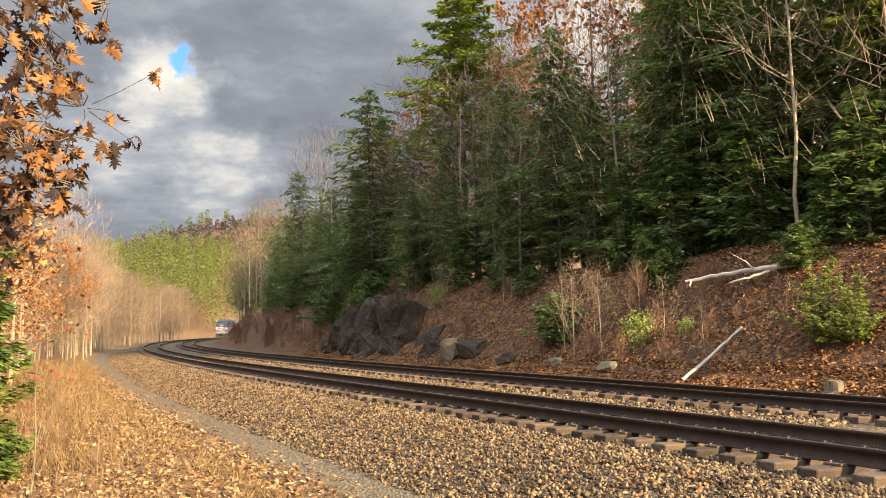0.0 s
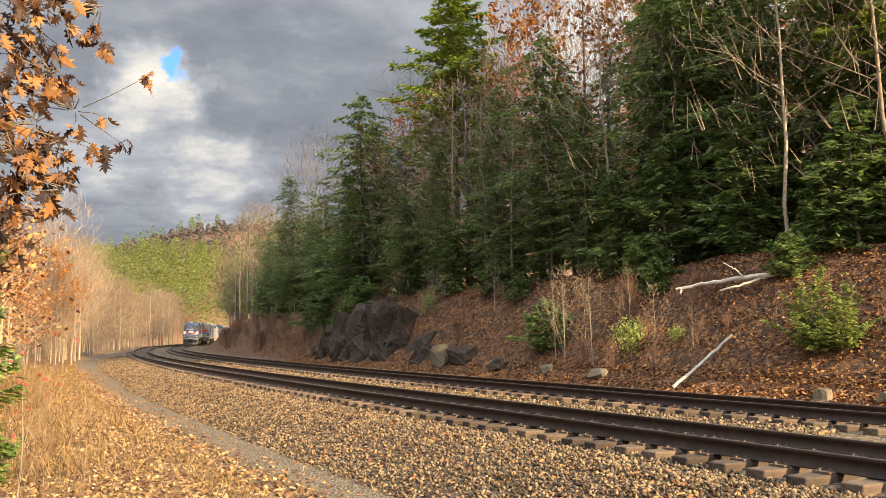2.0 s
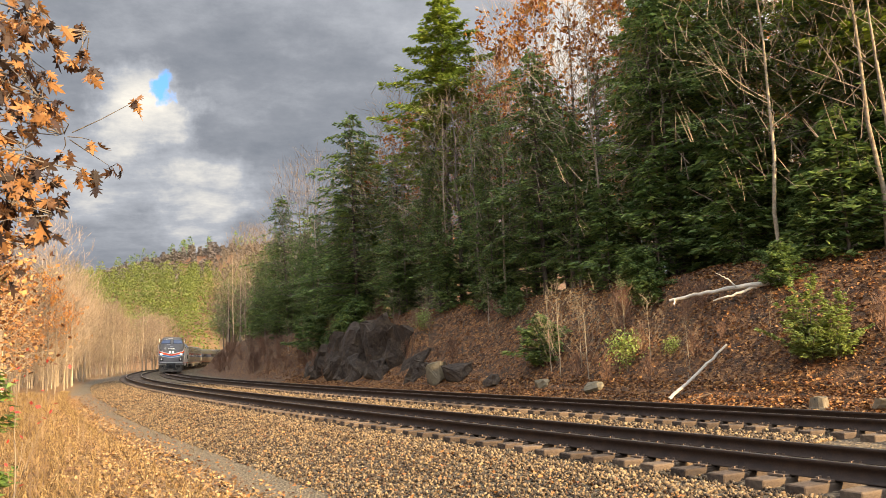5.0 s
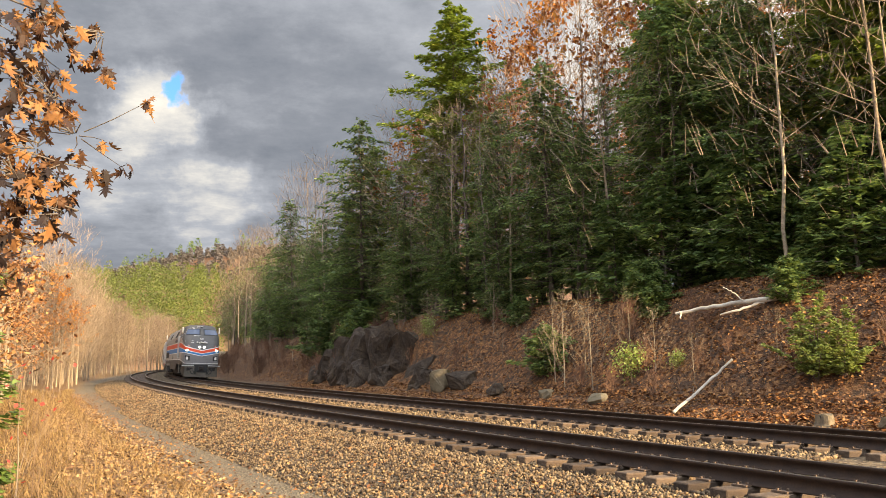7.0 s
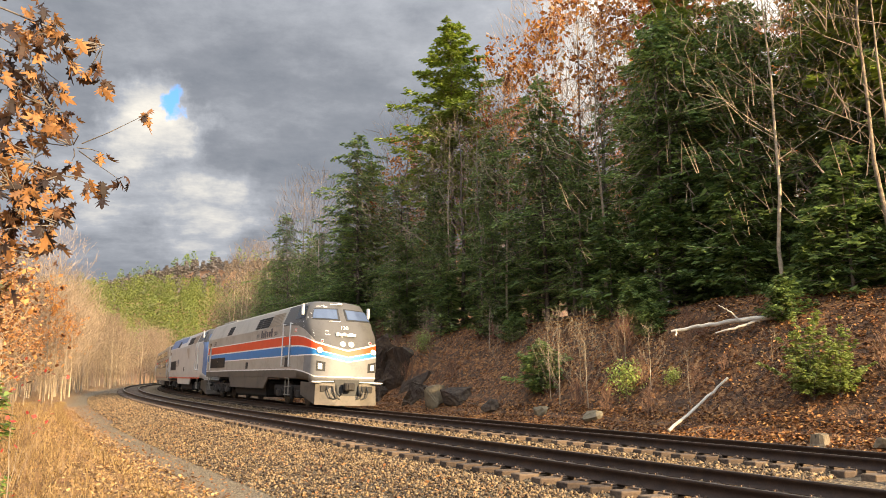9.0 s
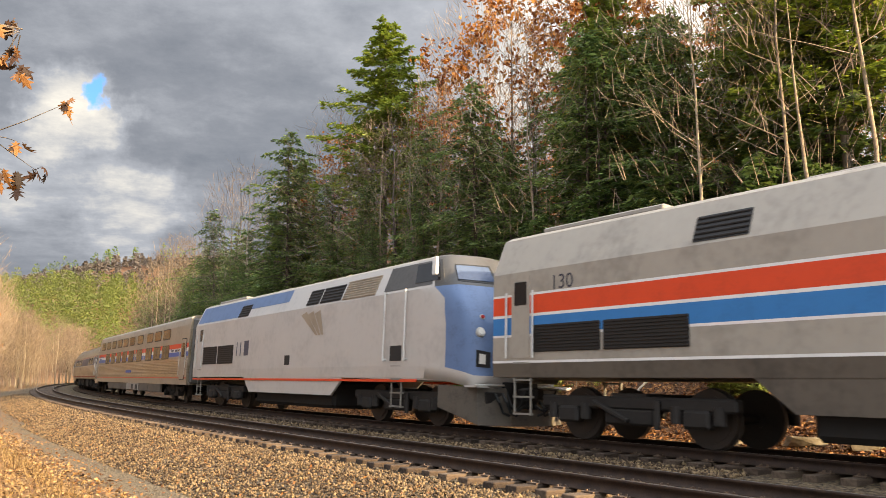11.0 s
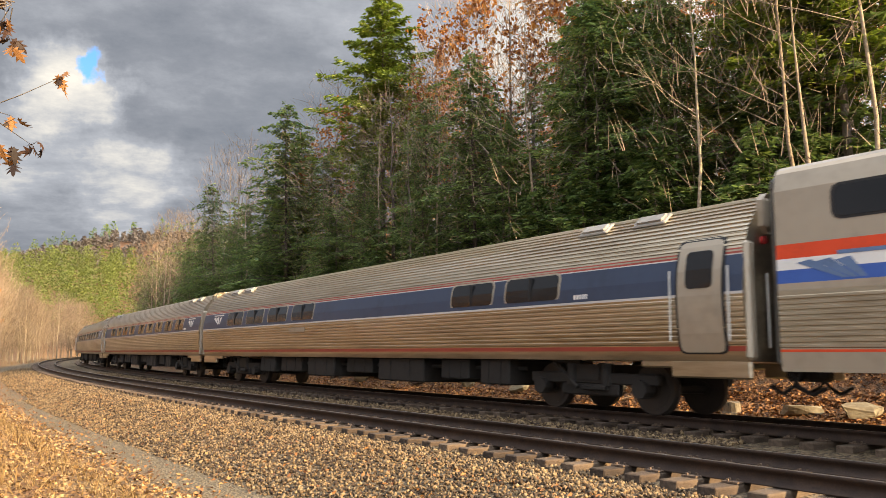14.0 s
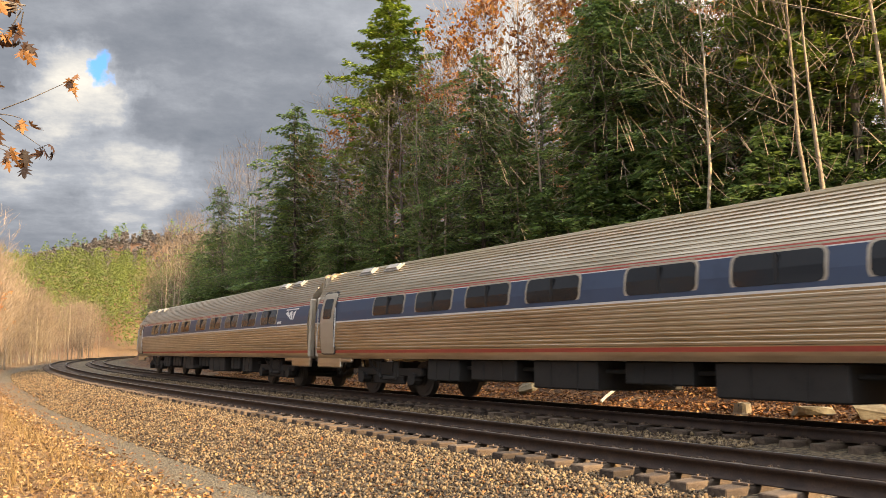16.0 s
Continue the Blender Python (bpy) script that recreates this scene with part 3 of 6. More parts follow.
def side_door(car, y_of, x, z0, z1, mat, sides=(-1, 1)):
    for sd in sides:
        skin_patch("door_recess", y_of, x - 0.47, x + 0.47, z0 - 0.03, z1 + 0.05, 0.018, M_RUBBER_SHADE, car, "", sd, 0.12, 0.03)
        d = skin_patch("door", y_of, x - 0.42, x + 0.42, z0, z1, 0.028, mat, car, "plain steel side door", sd, 0.1, 0.03)
        skin_patch("window", y_of, x - 0.26, x + 0.26, z0 + 1.05, z1 - 0.18, 0.038, M_GLASS, d, "dark door window", sd, 0.08, 0.02)
    for sd in sides:
        for dx in (-0.56, 0.56):
            b = bmesh.new()
            rod(b, (x + dx, sd * (y_of(1.9) + 0.05), 1.3), (x + dx, sd * (y_of(2.3) + 0.05), 2.5), 0.018, n=6)
            part("grab_rail", b, M_RAILING, car)


def amfleet(name, label, windows, door_front, door_rear, logo, plate, number):
    car = thing(name, label, "railway carriage", "train on the far track")
    L = 12.75
    rows = [(amfleet_y(0.98), 0.98, 0)] + [(amfleet_y(1.08), 1.08, 0), (amfleet_y(1.14), 1.14, 2), (amfleet_y(1.22), 1.22, 0)]
    rows += flutes(amfleet_y, 1.24, 2.02, 9, 0)
    rows += [(amfleet_y(2.04) + 0.012, 2.04, 3), (amfleet_y(2.085) + 0.012, 2.085, 1), (amfleet_y(2.35), 2.35, 1), (amfleet_y(2.68), 2.68, 3), (amfleet_y(2.70), 2.70, 2), (amfleet_y(2.735), 2.735, 0), (amfleet_y(2.765), 2.765, 2), (amfleet_y(2.79), 2.79, 0)]
    rows += flutes(amfleet_y, 2.83, 3.72, 11, 0)
    rows += [(amfleet_y(3.76), 3.76, 0), (0.3, 3.855, 0), (0.0, 3.875, 0)]
    sweep("body", rows, [M_STEEL, M_NAVY, M_FADED, M_PALE], -L, L, car, "fluted stainless steel body with a dark blue window band", cuts=6)
    for sd in (-1, 1):
        for x, w in windows:
            fr = skin_patch("window_frame", amfleet_y, x - w / 2 - 0.05, x + w / 2 + 0.05, 2.13, 2.72, 0.008, M_PANEL, car, "", sd, 0.12)
            skin_patch("window", amfleet_y, x - w / 2, x + w / 2, 2.17, 2.68, 0.016, M_GLASS, fr, "dark tinted window", sd, 0.1)
            if w > 1.2:
                box_part("mullion", (x - 0.02, x + 0.02, *sorted((sd * 1.56, sd * 1.615)), 2.18, 2.66), M_RUBBER_SHADE, fr)
        for x in ([11.95] if door_front else []) + ([-11.95] if door_rear else []):
            side_door(car, amfleet_y, x, 1.12, 2.98, M_PANEL, (sd,))
        if plate is not None:
            skin_patch("car_plate", amfleet_y, plate - 0.55, plate + 0.55, 1.78, 1.93, 0.022, M_PANEL, car, "riveted steel plate", sd, 0.02)
    for sgn in (1, -1):
        # rounded end posts in bare steel
        for y in (-1.42, 1.42):
            b = block(bmesh.new(), sgn * L - 0.06, sgn * L + 0.06, y - 0.12, y + 0.12, 1.0, 2.9, 0.05)
            part("end_post", b, M_PANEL, car, "bare steel end post")
        b = bmesh.new()
        block(b, min(sgn * (L - 0.02), sgn * (L + 0.1)), max(sgn * (L - 0.02), sgn * (L + 0.1)), -1.1, 1.1, 3.05, 3.72, 0.12)
        part("end_hood", b, M_PANEL, car, "bare steel curved end hood")
        end_face(car, L, sgn, amfleet_y, 3.8, 2.95)
        for dx in (2.2, 3.6):
            for sd in (-1, 1):
                b = bmesh.new()
                x = sgn * (L - dx)
                block(b, x - 0.38, x + 0.38, -0.16, 0.16, 0, 0.05, 0.02)
                block(b, x - 0.3, x + 0.3, -0.1, 0.1, 0.05, 0.09)
                o = part("roof_vent", b, M_ROOFGREY, car, "raised roof vent hatch")
                o.matrix_basis = pose(0, sd * 0.98, 3.56, sd * -42)
        for sd in (-1, 1):
            b = bmesh.new()
            block(b, min(sgn * 11.25, sgn * L), max(sgn * 11.25, sgn * L), *sorted((sd * 1.36, sd * 1.47)), 0.70, 1.0, 0.03)
            block(b, min(sgn * 10.6, sgn * 11.3), max(sgn * 10.6, sgn * 11.3), *sorted((sd * 1.38, sd * 1.46)), 0.86, 1.0, 0.03)
            part("step_skirt", b, M_STEEL, car, "bare steel skirt below the end doors")
    if logo is not None:
        for k, (a, c) in enumerate(((0, 0.5), (0.18, 0.62), (0.36, 0.74))):
            b = bmesh.new()
            vs = [b.verts.new(v) for v in ((logo - 0.55 + k * 0.36, -amfleet_y(2.55) - 0.014, 2.50), (logo - 0.3 + k * 0.36, -amfleet_y(2.55) - 0.014, 2.56), (logo + 0.06 + k * 0.08, -amfleet_y(2.25) - 0.014, 2.25), (logo + 0.02 + k * 0.08, -amfleet_y(2.25) - 0.014, 2.25))]
            b.faces.new(vs)
            part("emblem", b, M_WHITE, car, "white swept emblem bars")
        b = block(bmesh.new(), logo - 0.5, logo + 0.55, -amfleet_y(2.6) - 0.012, -amfleet_y(2.6) + 0.01, 2.59, 2.63)
        part("emblem", b, M_WHITE, car)
    if number is not None:
        b = bmesh.new()
        for k in range(5):
            block(b, number + k * 0.075, number + k * 0.075 + 0.05, -amfleet_y(2.2) - 0.012, -amfleet_y(2.2) + 0.01, 2.14, 2.23)
        part("car_number", b, M_WHITE, car, "small white number bars")
    coach_truck(car, 9.07)
    coach_truck(car, -9.07)
    return car


def sleeping_car():
    car = thing("sleeping_car", "slab-sided stainless sleeping car with two rows of dark windows", "railway carriage", "train on the far track")
    L = 12.8
    rows = [(slab_y(0.84), 0.84, 4), (slab_y(1.14), 1.14, 2), (slab_y(1.18), 1.18, 4)]
    rows += flutes(slab_y, 1.20, 2.04, 10, 0)
    rows += [(1.53, 2.10, 4), (1.53, 2.21, 3), (1.53, 2.42, 1), (1.53, 2.60, 2), (1.53, 2.83, 4), (1.53, 3.7, 4), (1.485, 3.9, 4), (1.46, 4.0, 4), (1.40, 4.07, 5), (1.30, 4.14, 5), (0.95, 4.22, 5), (0, 4.27, 5)]
    sweep("body", rows, [M_STEEL, M_WHITE, M_RED, M_BLUESTRIPE, M_PANEL, M_ROOFGREY], -L, L, car, "stainless body with red, white and blue stripes", cuts=6)
    ups = [-11.15, -9.05, -6.9, -4.8, -2.8, -0.7, 1.72, 4.3, 6.3, 8.3]
    for sd in (-1, 1):
        for k, x in enumerate(ups):
            fr = skin_patch("window_frame", slab_y, x - 0.80, x + 0.80, 3.13, 3.69, 0.008, M_RUBBER_SHADE, car, "", sd, 0.12)
            skin_patch("window", slab_y, x - 0.75, x + 0.75, 3.17, 3.65, 0.016, M_GLASS, fr, "dark tinted upper window", sd, 0.1)
            if k:
                fr = skin_patch("window_frame", slab_y, x - 0.80, x + 0.80, 2.11, 2.83, 0.008, M_RUBBER_SHADE, car, "", sd, 0.12)
                skin_patch("window", slab_y, x - 0.75, x + 0.75, 2.15, 2.79, 0.016, M_GLASS, fr, "dark tinted lower window", sd, 0.1)
                box_part("mullion", (x - 0.025, x + 0.025, *sorted((sd * 1.52, sd * 1.556)), 2.17, 2.77), M_GREYEND, fr)
        side_door(car, slab_y, 11.98, 1.1, 3.02, M_PANEL, (sd,))
        skin_patch("access_hatch", slab_y, 10.35, 10.7, 3.35, 3.65, 0.01, M_PANEL, car, "small square hatch", sd, 0.03)
        skin_patch("route_sign", slab_y, 10.9, 11.3, 2.46, 2.56, 0.012, M_GLASS, car, "small dark sign panel", sd, 0.06)
        skin_patch("name_plate", slab_y, -1.75, -0.1, 1.46, 1.62, 0.03, M_BLUESTRIPE, car, "narrow blue plate", sd, 0.02)
        b = bmesh.new()
        block(b, -8.0, 7.6, *sorted((sd * 1.36, sd * 1.5)), 0.42, 0.84, 0.03)
        for x in (-6.0, -3.2, 1.5, 4.4):
            block(b, x - 0.4, x + 0.4, *sorted((sd * 1.48, sd * 1.52)), 0.48, 0.78)
        part("side_skirt", b, M_SKIRT, car, "dusty dark equipment skirt")
    # the seam of two body halves
    for sd in (-1, 1):
        for z0, z1 in ((2.13, 2.80), (3.16, 3.66)):
            o = box_part("vent_panel", (0.36, 0.66, *sorted((sd * 1.525, sd * 1.54)), z0, z1), M_PANEL, car, "louvred steel vent panel")
            for k in range(9):
                z = z0 + (z1 - z0) * (k + 0.7) / 9.6
                box_part("slat", (0.39, 0.63, *sorted((sd * 1.535, sd * 1.555)), z - 0.014, z + 0.014), M_STEEL, o)
        box_part("seam_post", (3.0, 3.06, *sorted((sd * 1.525, sd * 1.54)), 1.2, 3.7), M_PANEL, car)
        box_part("equipment_panel", (-1.2, 2.2, *sorted((sd * 1.5, sd * 1.535)), 0.46, 0.82), M_ROOFGREY, car, "paler dusty equipment panel")
        for x in (0.6, 1.75):
            box_part("grille", (x - 0.28, x + 0.28, *sorted((sd * 1.53, sd * 1.545)), 0.5, 0.76), M_GRILLE, car, "dark louvred grille")
    lettering("Sleeper", 0.20, M_LETTER, car, (9.45, -1.536, 2.46), RIGHT_SIDE)
    b = bmesh.new()
    for k in range(6):
        block(b, 10.35 + k * 0.08, 10.4 + k * 0.08, -1.54, -1.52, 2.45, 2.56)
    part("car_number", b, M_LETTER, car, "small dark number bars")
    # emblem: swept bars beside the rear windows
    for k in range(3):
        b = bmesh.new()
        x = -12.5 + k * 0.28
        vs = [b.verts.new(v) for v in ((x, -1.536, 2.52), (x + 0.22, -1.536, 2.56), (x + 0.75 - k * 0.16, -1.536, 2.24), (x + 0.66 - k * 0.16, -1.536, 2.24))]
        b.faces.new(vs)
        part("emblem", b, M_SKY, car, "blue swept emblem bars")
    b = block(bmesh.new(), -11.9, -10.9, -1.537, -1.52, 2.60, 2.66)
    part("emblem", b, M_SKY, car)
    for sgn in (1, -1):
        b = bmesh.new()
        block(b, min(sgn * L, sgn * (L + 0.16)), max(sgn * L, sgn * (L + 0.16)), -1.42, 1.42, 0.9, 4.0, 0.08)
        part("end_wall", b, M_GREYEND, car, "grimy grey end wall")
        end_face(car, L + 0.16, sgn, slab_y, 4.2, 2.95)
    coach_truck(car, 9.07)
    coach_truck(car, -9.07)
    # the body above the sill is a little lower than the drawn profile
    done = set()
    for ob in car.children_recursive:
        if ob.type != "MESH" or ob.data.name in done:
            continue
        done.add(ob.data.name)
        if abs(ob.location.z) > 0.01:
            if ob.location.z > 1.0:
                ob.location.z = 0.84 + (ob.location.z - 0.84) * 0.955
            continue
        for v in ob.data.vertices:
            if v.co.z > 0.84:
                v.co.z = 0.84 + (v.co.z - 0.84) * 0.955
    return car


# -- locomotives --
Z_ROWS = [1.20, 1.50, 1.55, 2.05, 2.10, 2.47, 2.53, 2.92, 2.97, 3.40, 3.44, 4.26, 4.37, 4.42]
W_ROWS = [1.48, 1.50, 1.50, 1.50, 1.50, 1.50, 1.50, 1.50, 1.50, 1.50, 1.50, 1.16, 0.95, 0.0]
XF_ROWS = [10.2, 10.32, 10.32, 10.34, 10.34, 10.32, 10.32, 10.24, 10.23, 10.22, 9.62, 8.95, 8.55, 8.2]
DROP = [0.22, 0.30, 0.30, 0.0, 0.0, 0.21, 0.23, 0.38, 0.38, 0.79, 0.0, 0.0, 0.0, 0.0]
VEE = [0.0, 0.0, 0.0, 0.26, 0.26, 0.27, 0.27, 0.30, 0.30, 0.30, 0.0, -0.05, -0.03, 0.0]
X_T = [0.0, 0.30, 0.55, 0.74, 0.87, 0.95, 0.985, 1.0]
W_T = [1.0, 1.0, 1.0, 0.985, 0.94, 0.86, 0.45, 0.0]
F_T = [0.0, 0.02, 0.12, 0.36, 0.68, 1.0, 1.0, 1.0]
V_T = [0, 0, 0, 0, 0, 0.0, 0.5, 1.0]


def loco_point(k, t, side):
    """A point of the cab's skin: k-th row (may be between rows), t from 0 (cab's rear) to 1 (the nose's middle)."""
    r = np.arange(len(Z_ROWS))
    xf, w = np.interp(k, r, XF_ROWS), np.interp(k, r, W_ROWS)
    tx = t
    x = 6.0 + (xf - 6.0) * tx
    z = np.interp(k, r, Z_ROWS) - np.interp(k, r, DROP) * np.interp(t, X_T, F_T) - np.interp(k, r, VEE) * np.interp(t, X_T, V_T)
    return Vector((float(x), float(side * w * np.interp(t, X_T, W_T)), float(z)))


def loco_body(car, paint, mats):
    """paint(row, station) gives the material of each face."""
    back = [-10.05, -7.5, -2.5, 2.5]
    n = len(Z_ROWS)
    cols = [(-1, x, None) for x in back] + [(-1, None, t) for t in X_T] + [(1, None, t) for t in reversed(X_T[:-1])] + [(1, x, None) for x in reversed(back)]
    V, F, I = [], [], []
    for sd, x, t in cols:
        for k in range(n):
            V.append((x, sd * W_ROWS[k], Z_ROWS[k]) if t is None else tuple(loco_point(k, t, sd)))
    m = len(cols)
    for c in range(m - 1):
        st = min(c, m - 2 - c)
        for k in range(n - 1):
            a = c * n + k
            F.append((a, a + n, a + n + 1, a + 1))
            I.append(paint(k, st))
    F.append(tuple(range(n)) + tuple((m - 1) * n + k for k in reversed(range(n))))
    I.append(paint(3, 0))
    F.append(tuple(c * n for c in reversed(range(m))))
    I.append(paint(0, 0))
    ob = mesh_ob("body", V, F, mats, car, "streamlined locomotive body", I)
    for p in ob.data.polygons:
        p.use_smooth = p.center.x > 8.2 and len(p.vertices) == 4
    return ob


def cab_patch(name, k0, k1, t0, t1, side, off, mat, parent, label="", steps=4):
    """A pane lying on the cab's skin between rows k0, k1 and stations t0, t1."""
    V, F = [], []
    for layer in (off, off - 0.03):
        for a in (k0, k1):
            for i in range(steps + 1):
                t = t0 + (t1 - t0) * i / steps
                p = loco_point(a, t, side)
                du = loco_point(a, min(1, t + 0.01), side) - loco_point(a, t - 0.01, side)
                dv = loco_point(a + 0.05, t, side) - loco_point(a - 0.05, t, side)
                nrm = du.cross(dv).normalized() * (1 if side < 0 else -1)
                V.append(tuple(p + nrm * layer))
    s = steps + 1
    for i in range(steps):
        F += [(i, i + 1, s + i + 1, s + i), (2 * s + i, i, s + i, 3 * s + i)[:0] or (i, 2 * s + i, 2 * s + i + 1, i + 1), (s + i, s + i + 1, 3 * s + i + 1, 3 * s + i)]
    F += [(0, s, 3 * s, 2 * s), (steps, 2 * s + steps, 3 * s + steps, s + steps)]
    return mesh_ob(name, V, F, mat, parent, label)


def loco_truck(car, x):
    r, wb = 0.51, 2.9
    b = bmesh.new()
    for y in (-1.12, 1.12):
        block(b, x - 2.2, x + 2.2, y - 0.12, y + 0.12, 0.62, 0.86, 0.04)
        block(b, x - 0.55, x + 0.55, y - 0.12, y + 0.12, 0.34, 0.64, 0.04)
    block(b, x - 0.4, x + 0.4, -1.2, 1.2, 0.6, 0.92)
    part("truck_frame", b, M_TRUCK, car, "grimy cast steel truck frame")
    for dx in (-wb / 2, wb / 2):
        wheelset(car, x + dx, r)
        for y in (-1.16, 1.16):
            b = block(bmesh.new(), x + dx - 0.26, x + dx + 0.26, y - 0.14, y + 0.14, 0.34, 0.66, 0.05)
            part("journal_box", b, M_TRUCK, car)
        for dy in (-1.2, 1.2):
            for e in (-0.42, 0.42):
                b = bmesh.new()
                rod(b, (x + dx + e, dy, 0.42), (x + dx + e, dy, 0.72), 0.11, n=10)
                part("spring", b, M_TRUCK, car)
    for y in (-1.3, 1.3):
        b = bmesh.new()
        rod(b, (x - 0.75, y, 0.75), (x + 0.05, y, 0.42), 0.05, n=6)
        part("brake_strut", b, M_TRUCK, car)
        b = bmesh.new()
        rod(b, (x + 0.7, y, 0.3), (x + 0.7, y, 0.8), 0.06, n=8)
        part("damper", b, M_TRUCK, car)


def side_panel(name, car, x0, x1, z0, z1, mat, label="", slats=0, off=0.012, sd=-1):
    """A panel or louvre on the long straight side, leaning with the roof slope above 3.7 m."""
    def y_at(z):
        return float(np.interp(z, Z_ROWS, W_ROWS))
    p = skin_patch(name, y_at, x0, x1, z0, z1, off, mat, car, label, sd, 0.02)
    if slats:
        b = bmesh.new()
        for k in range(slats):
            z = z0 + (z1 - z0) * (k + 0.5) / slats
            y = sd * (y_at(z) + off + 0.01)
            block(b, x0 + 0.02, x1 - 0.02, y - 0.012, y + 0.012, z - 0.012, z + 0.012)
        part("slat", b, M_TRUCK if mat is M_GRILLE else M_PANEL, p)
    return p


def locomotive(label, phase):
    car = thing("locomotive", label, "locomotive", "train on the far track")
    if phase == 1:
        mats = [M_SILVER, M_SKIRT, M_WHITE, M_BLUE, M_RED, M_MASK, M_ROOFGREY, M_FRONT]

        def paint(k, st):
            front = st >= 7
            if k == 0:
                return 7 if st >= 8 else 1
            if k == 1:
                return 2
            if k == 2:
                return 7 if st >= 7 else 0
            if k in (3, 5, 7):
                return 2
            if k == 4:
                return 3
            if k == 6:
                return 4
            if k == 8:
                return 0
            if k in (9, 10):
                return 5 if st >= 4 else 0
            return 5 if st >= 7 else 6
    else:
        mats = [M_PALE, M_RED, M_SKY, M_ROOFGREY, M_MASK]

        def paint(k, st):
            if k == 0:
                return 0
            if k == 1:
                return 0
            if st >= 7:
                return 2 if k < 10 else 4
            return 3 if k >= 11 else 0
    loco_body(car, paint, mats)
    # windshields and cab side windows
    for sd in (-1, 1):
        fr = cab_patch("window_frame", 10.10, 10.70, 0.945, 0.997, sd, 0.012, M_RUBBER_SHADE, car, "", 4)
        cab_patch("windshield", 10.16, 10.64, 0.95, 0.995, sd, 0.024, M_SHIELD, fr, "blue-grey raked windshield pane", 4)
        fr = cab_patch("window_frame", 10.08, 10.92, 0.06, 0.84, sd, 0.012, M_MASK, car, "dark cab side panel", 4)
        cab_patch("window", 10.2, 10.85, 0.5, 0.80, sd, 0.024, M_GLASS, fr, "cab side window", 2)
        # mirror
        b = block(bmesh.new(), 8.55, 8.75, *sorted((sd * 1.42, sd * 1.5)), 3.74, 4.2, 0.02)
        part("mirror", b, M_WHITE, car, "upright white-backed mirror")
        # cab door, a black sheet painting the step recess's shade, hand rails, steps
        side_panel("cab_door", car, 6.62, 7.38, 1.6, 3.37, M_SILVER if phase == 1 else M_PALE, "cab side door", 0, 0.012, sd)
        if phase == 1:
            side_panel("door_stripe", car, 6.64, 7.36, 2.54, 2.91, M_RED, "", 0, 0.018, sd)
            side_panel("door_stripe", car, 6.64, 7.36, 2.11, 2.46, M_BLUE, "", 0, 0.018, sd)
        side_panel("step_well", car, 6.72, 7.28, 1.62, 2.02, M_RUBBER_SHADE, "dark sheet for the shade of the step recess", 0, 0.022, sd)
        for x in (6.48, 7.52):
            b = bmesh.new()
            rod(b, (x, sd * 1.6, 1.62), (x, sd * 1.6, 3.48), 0.03, n=8)
            rod(b, (x, sd * 1.6, 1.66), (x, sd * 1.48, 1.66), 0.025, n=6)
            rod(b, (x, sd * 1.6, 3.44), (x, sd * 1.45, 3.44), 0.025, n=6)
            part("hand_rail", b, M_RAILING, car, "tall pale steel hand rail")
        for x in (-9.55, -8.75):
            b = bmesh.new()
            rod(b, (x, sd * 1.58, 1.6), (x, sd * 1.58, 3.0), 0.025, n=8)
            part("hand_rail", b, M_RAILING, car)
        for x in (7.0, -9.15):
            b = bmesh.new()
            for dx in (-0.24, 0.24):
                rod(b, (x + dx, sd * 1.45, 0.42), (x + dx, sd * 1.45, 1.75), 0.025, n=6)
            for z in (0.45, 0.8, 1.15, 1.5):
                block(b, x - 0.25, x + 0.25, *sorted((sd * 1.36, sd * 1.5)), z - 0.02, z + 0.02)
            part("ladder", b, M_LADDER, car, "steel step ladder")
        side_panel("rear_door", car, -9.45, -8.9, 1.6, 3.36, M_SILVER if phase == 1 else M_PALE, "rear side door", 0, 0.012, sd)
        side_panel("door_window", car, -9.36, -8.99, 2.72, 3.22, M_GLASS, "dark door window", 0, 0.02, sd)
        # louvres and grilles
        for x0, x1 in ((-8.75, -7.05), (-6.92, -5.15)) if phase == 2 else ((-8.85, -7.0), (-6.92, -5.05)):
            side_panel("grille", car, x0, x1, 1.72, 2.45 if phase == 2 else 2.28, M_GRILLE, "black louvred side grille", 9, 0.014, sd)
        side_panel("louvre", car, -4.95, -3.9, 3.50, 3.98, M_GRILLE, "dark roof louvre", 5, 0.014, sd)
        for x0, x1 in ((1.25, 2.15), (2.25, 3.65)):
            side_panel("louvre", car, x0, x1, 3.50, 4.02, M_GRILLE, "dark roof louvre", 5, 0.014, sd)
        side_panel("louvre", car, 3.78, 5.75, 3.48, 4.08, M_PANEL, "silver louvre panel", 8, 0.014, sd)
        # shade of the filler recess, painted as a black sheet on the side
        side_panel("filler_recess", car, -0.15, 0.25, 1.60, 1.92, M_RUBBER_SHADE, "dark sheet for the shade of the filler recess", 0, 0.014, sd)
        # angled skirt over the fuel tank
        b = bmesh.new()
        pts = [(-4.0, 1.24), (-3.3, 0.66), (3.3, 0.66), (4.1, 1.24)]
        for y in (sd * 1.47, sd * 1.40):
            b.verts.ensure_lookup_table()
            for x, z in pts:
                b.verts.new((x, y, z))
        b.verts.ensure_lookup_table()
        v = list(b.verts)
        b.faces.new(v[:4])
        b.faces.new(v[4:])
        for i in range(4):
            j = (i + 1) % 4
            b.faces.new((v[i], v[j], v[4 + j], v[4 + i]))
        bmesh.ops.recalc_face_normals(b, faces=b.faces)
        part("tank_skirt", b, M_SKIRT if phase == 1 else M_PALE, car, "angled skirt above the fuel tank")
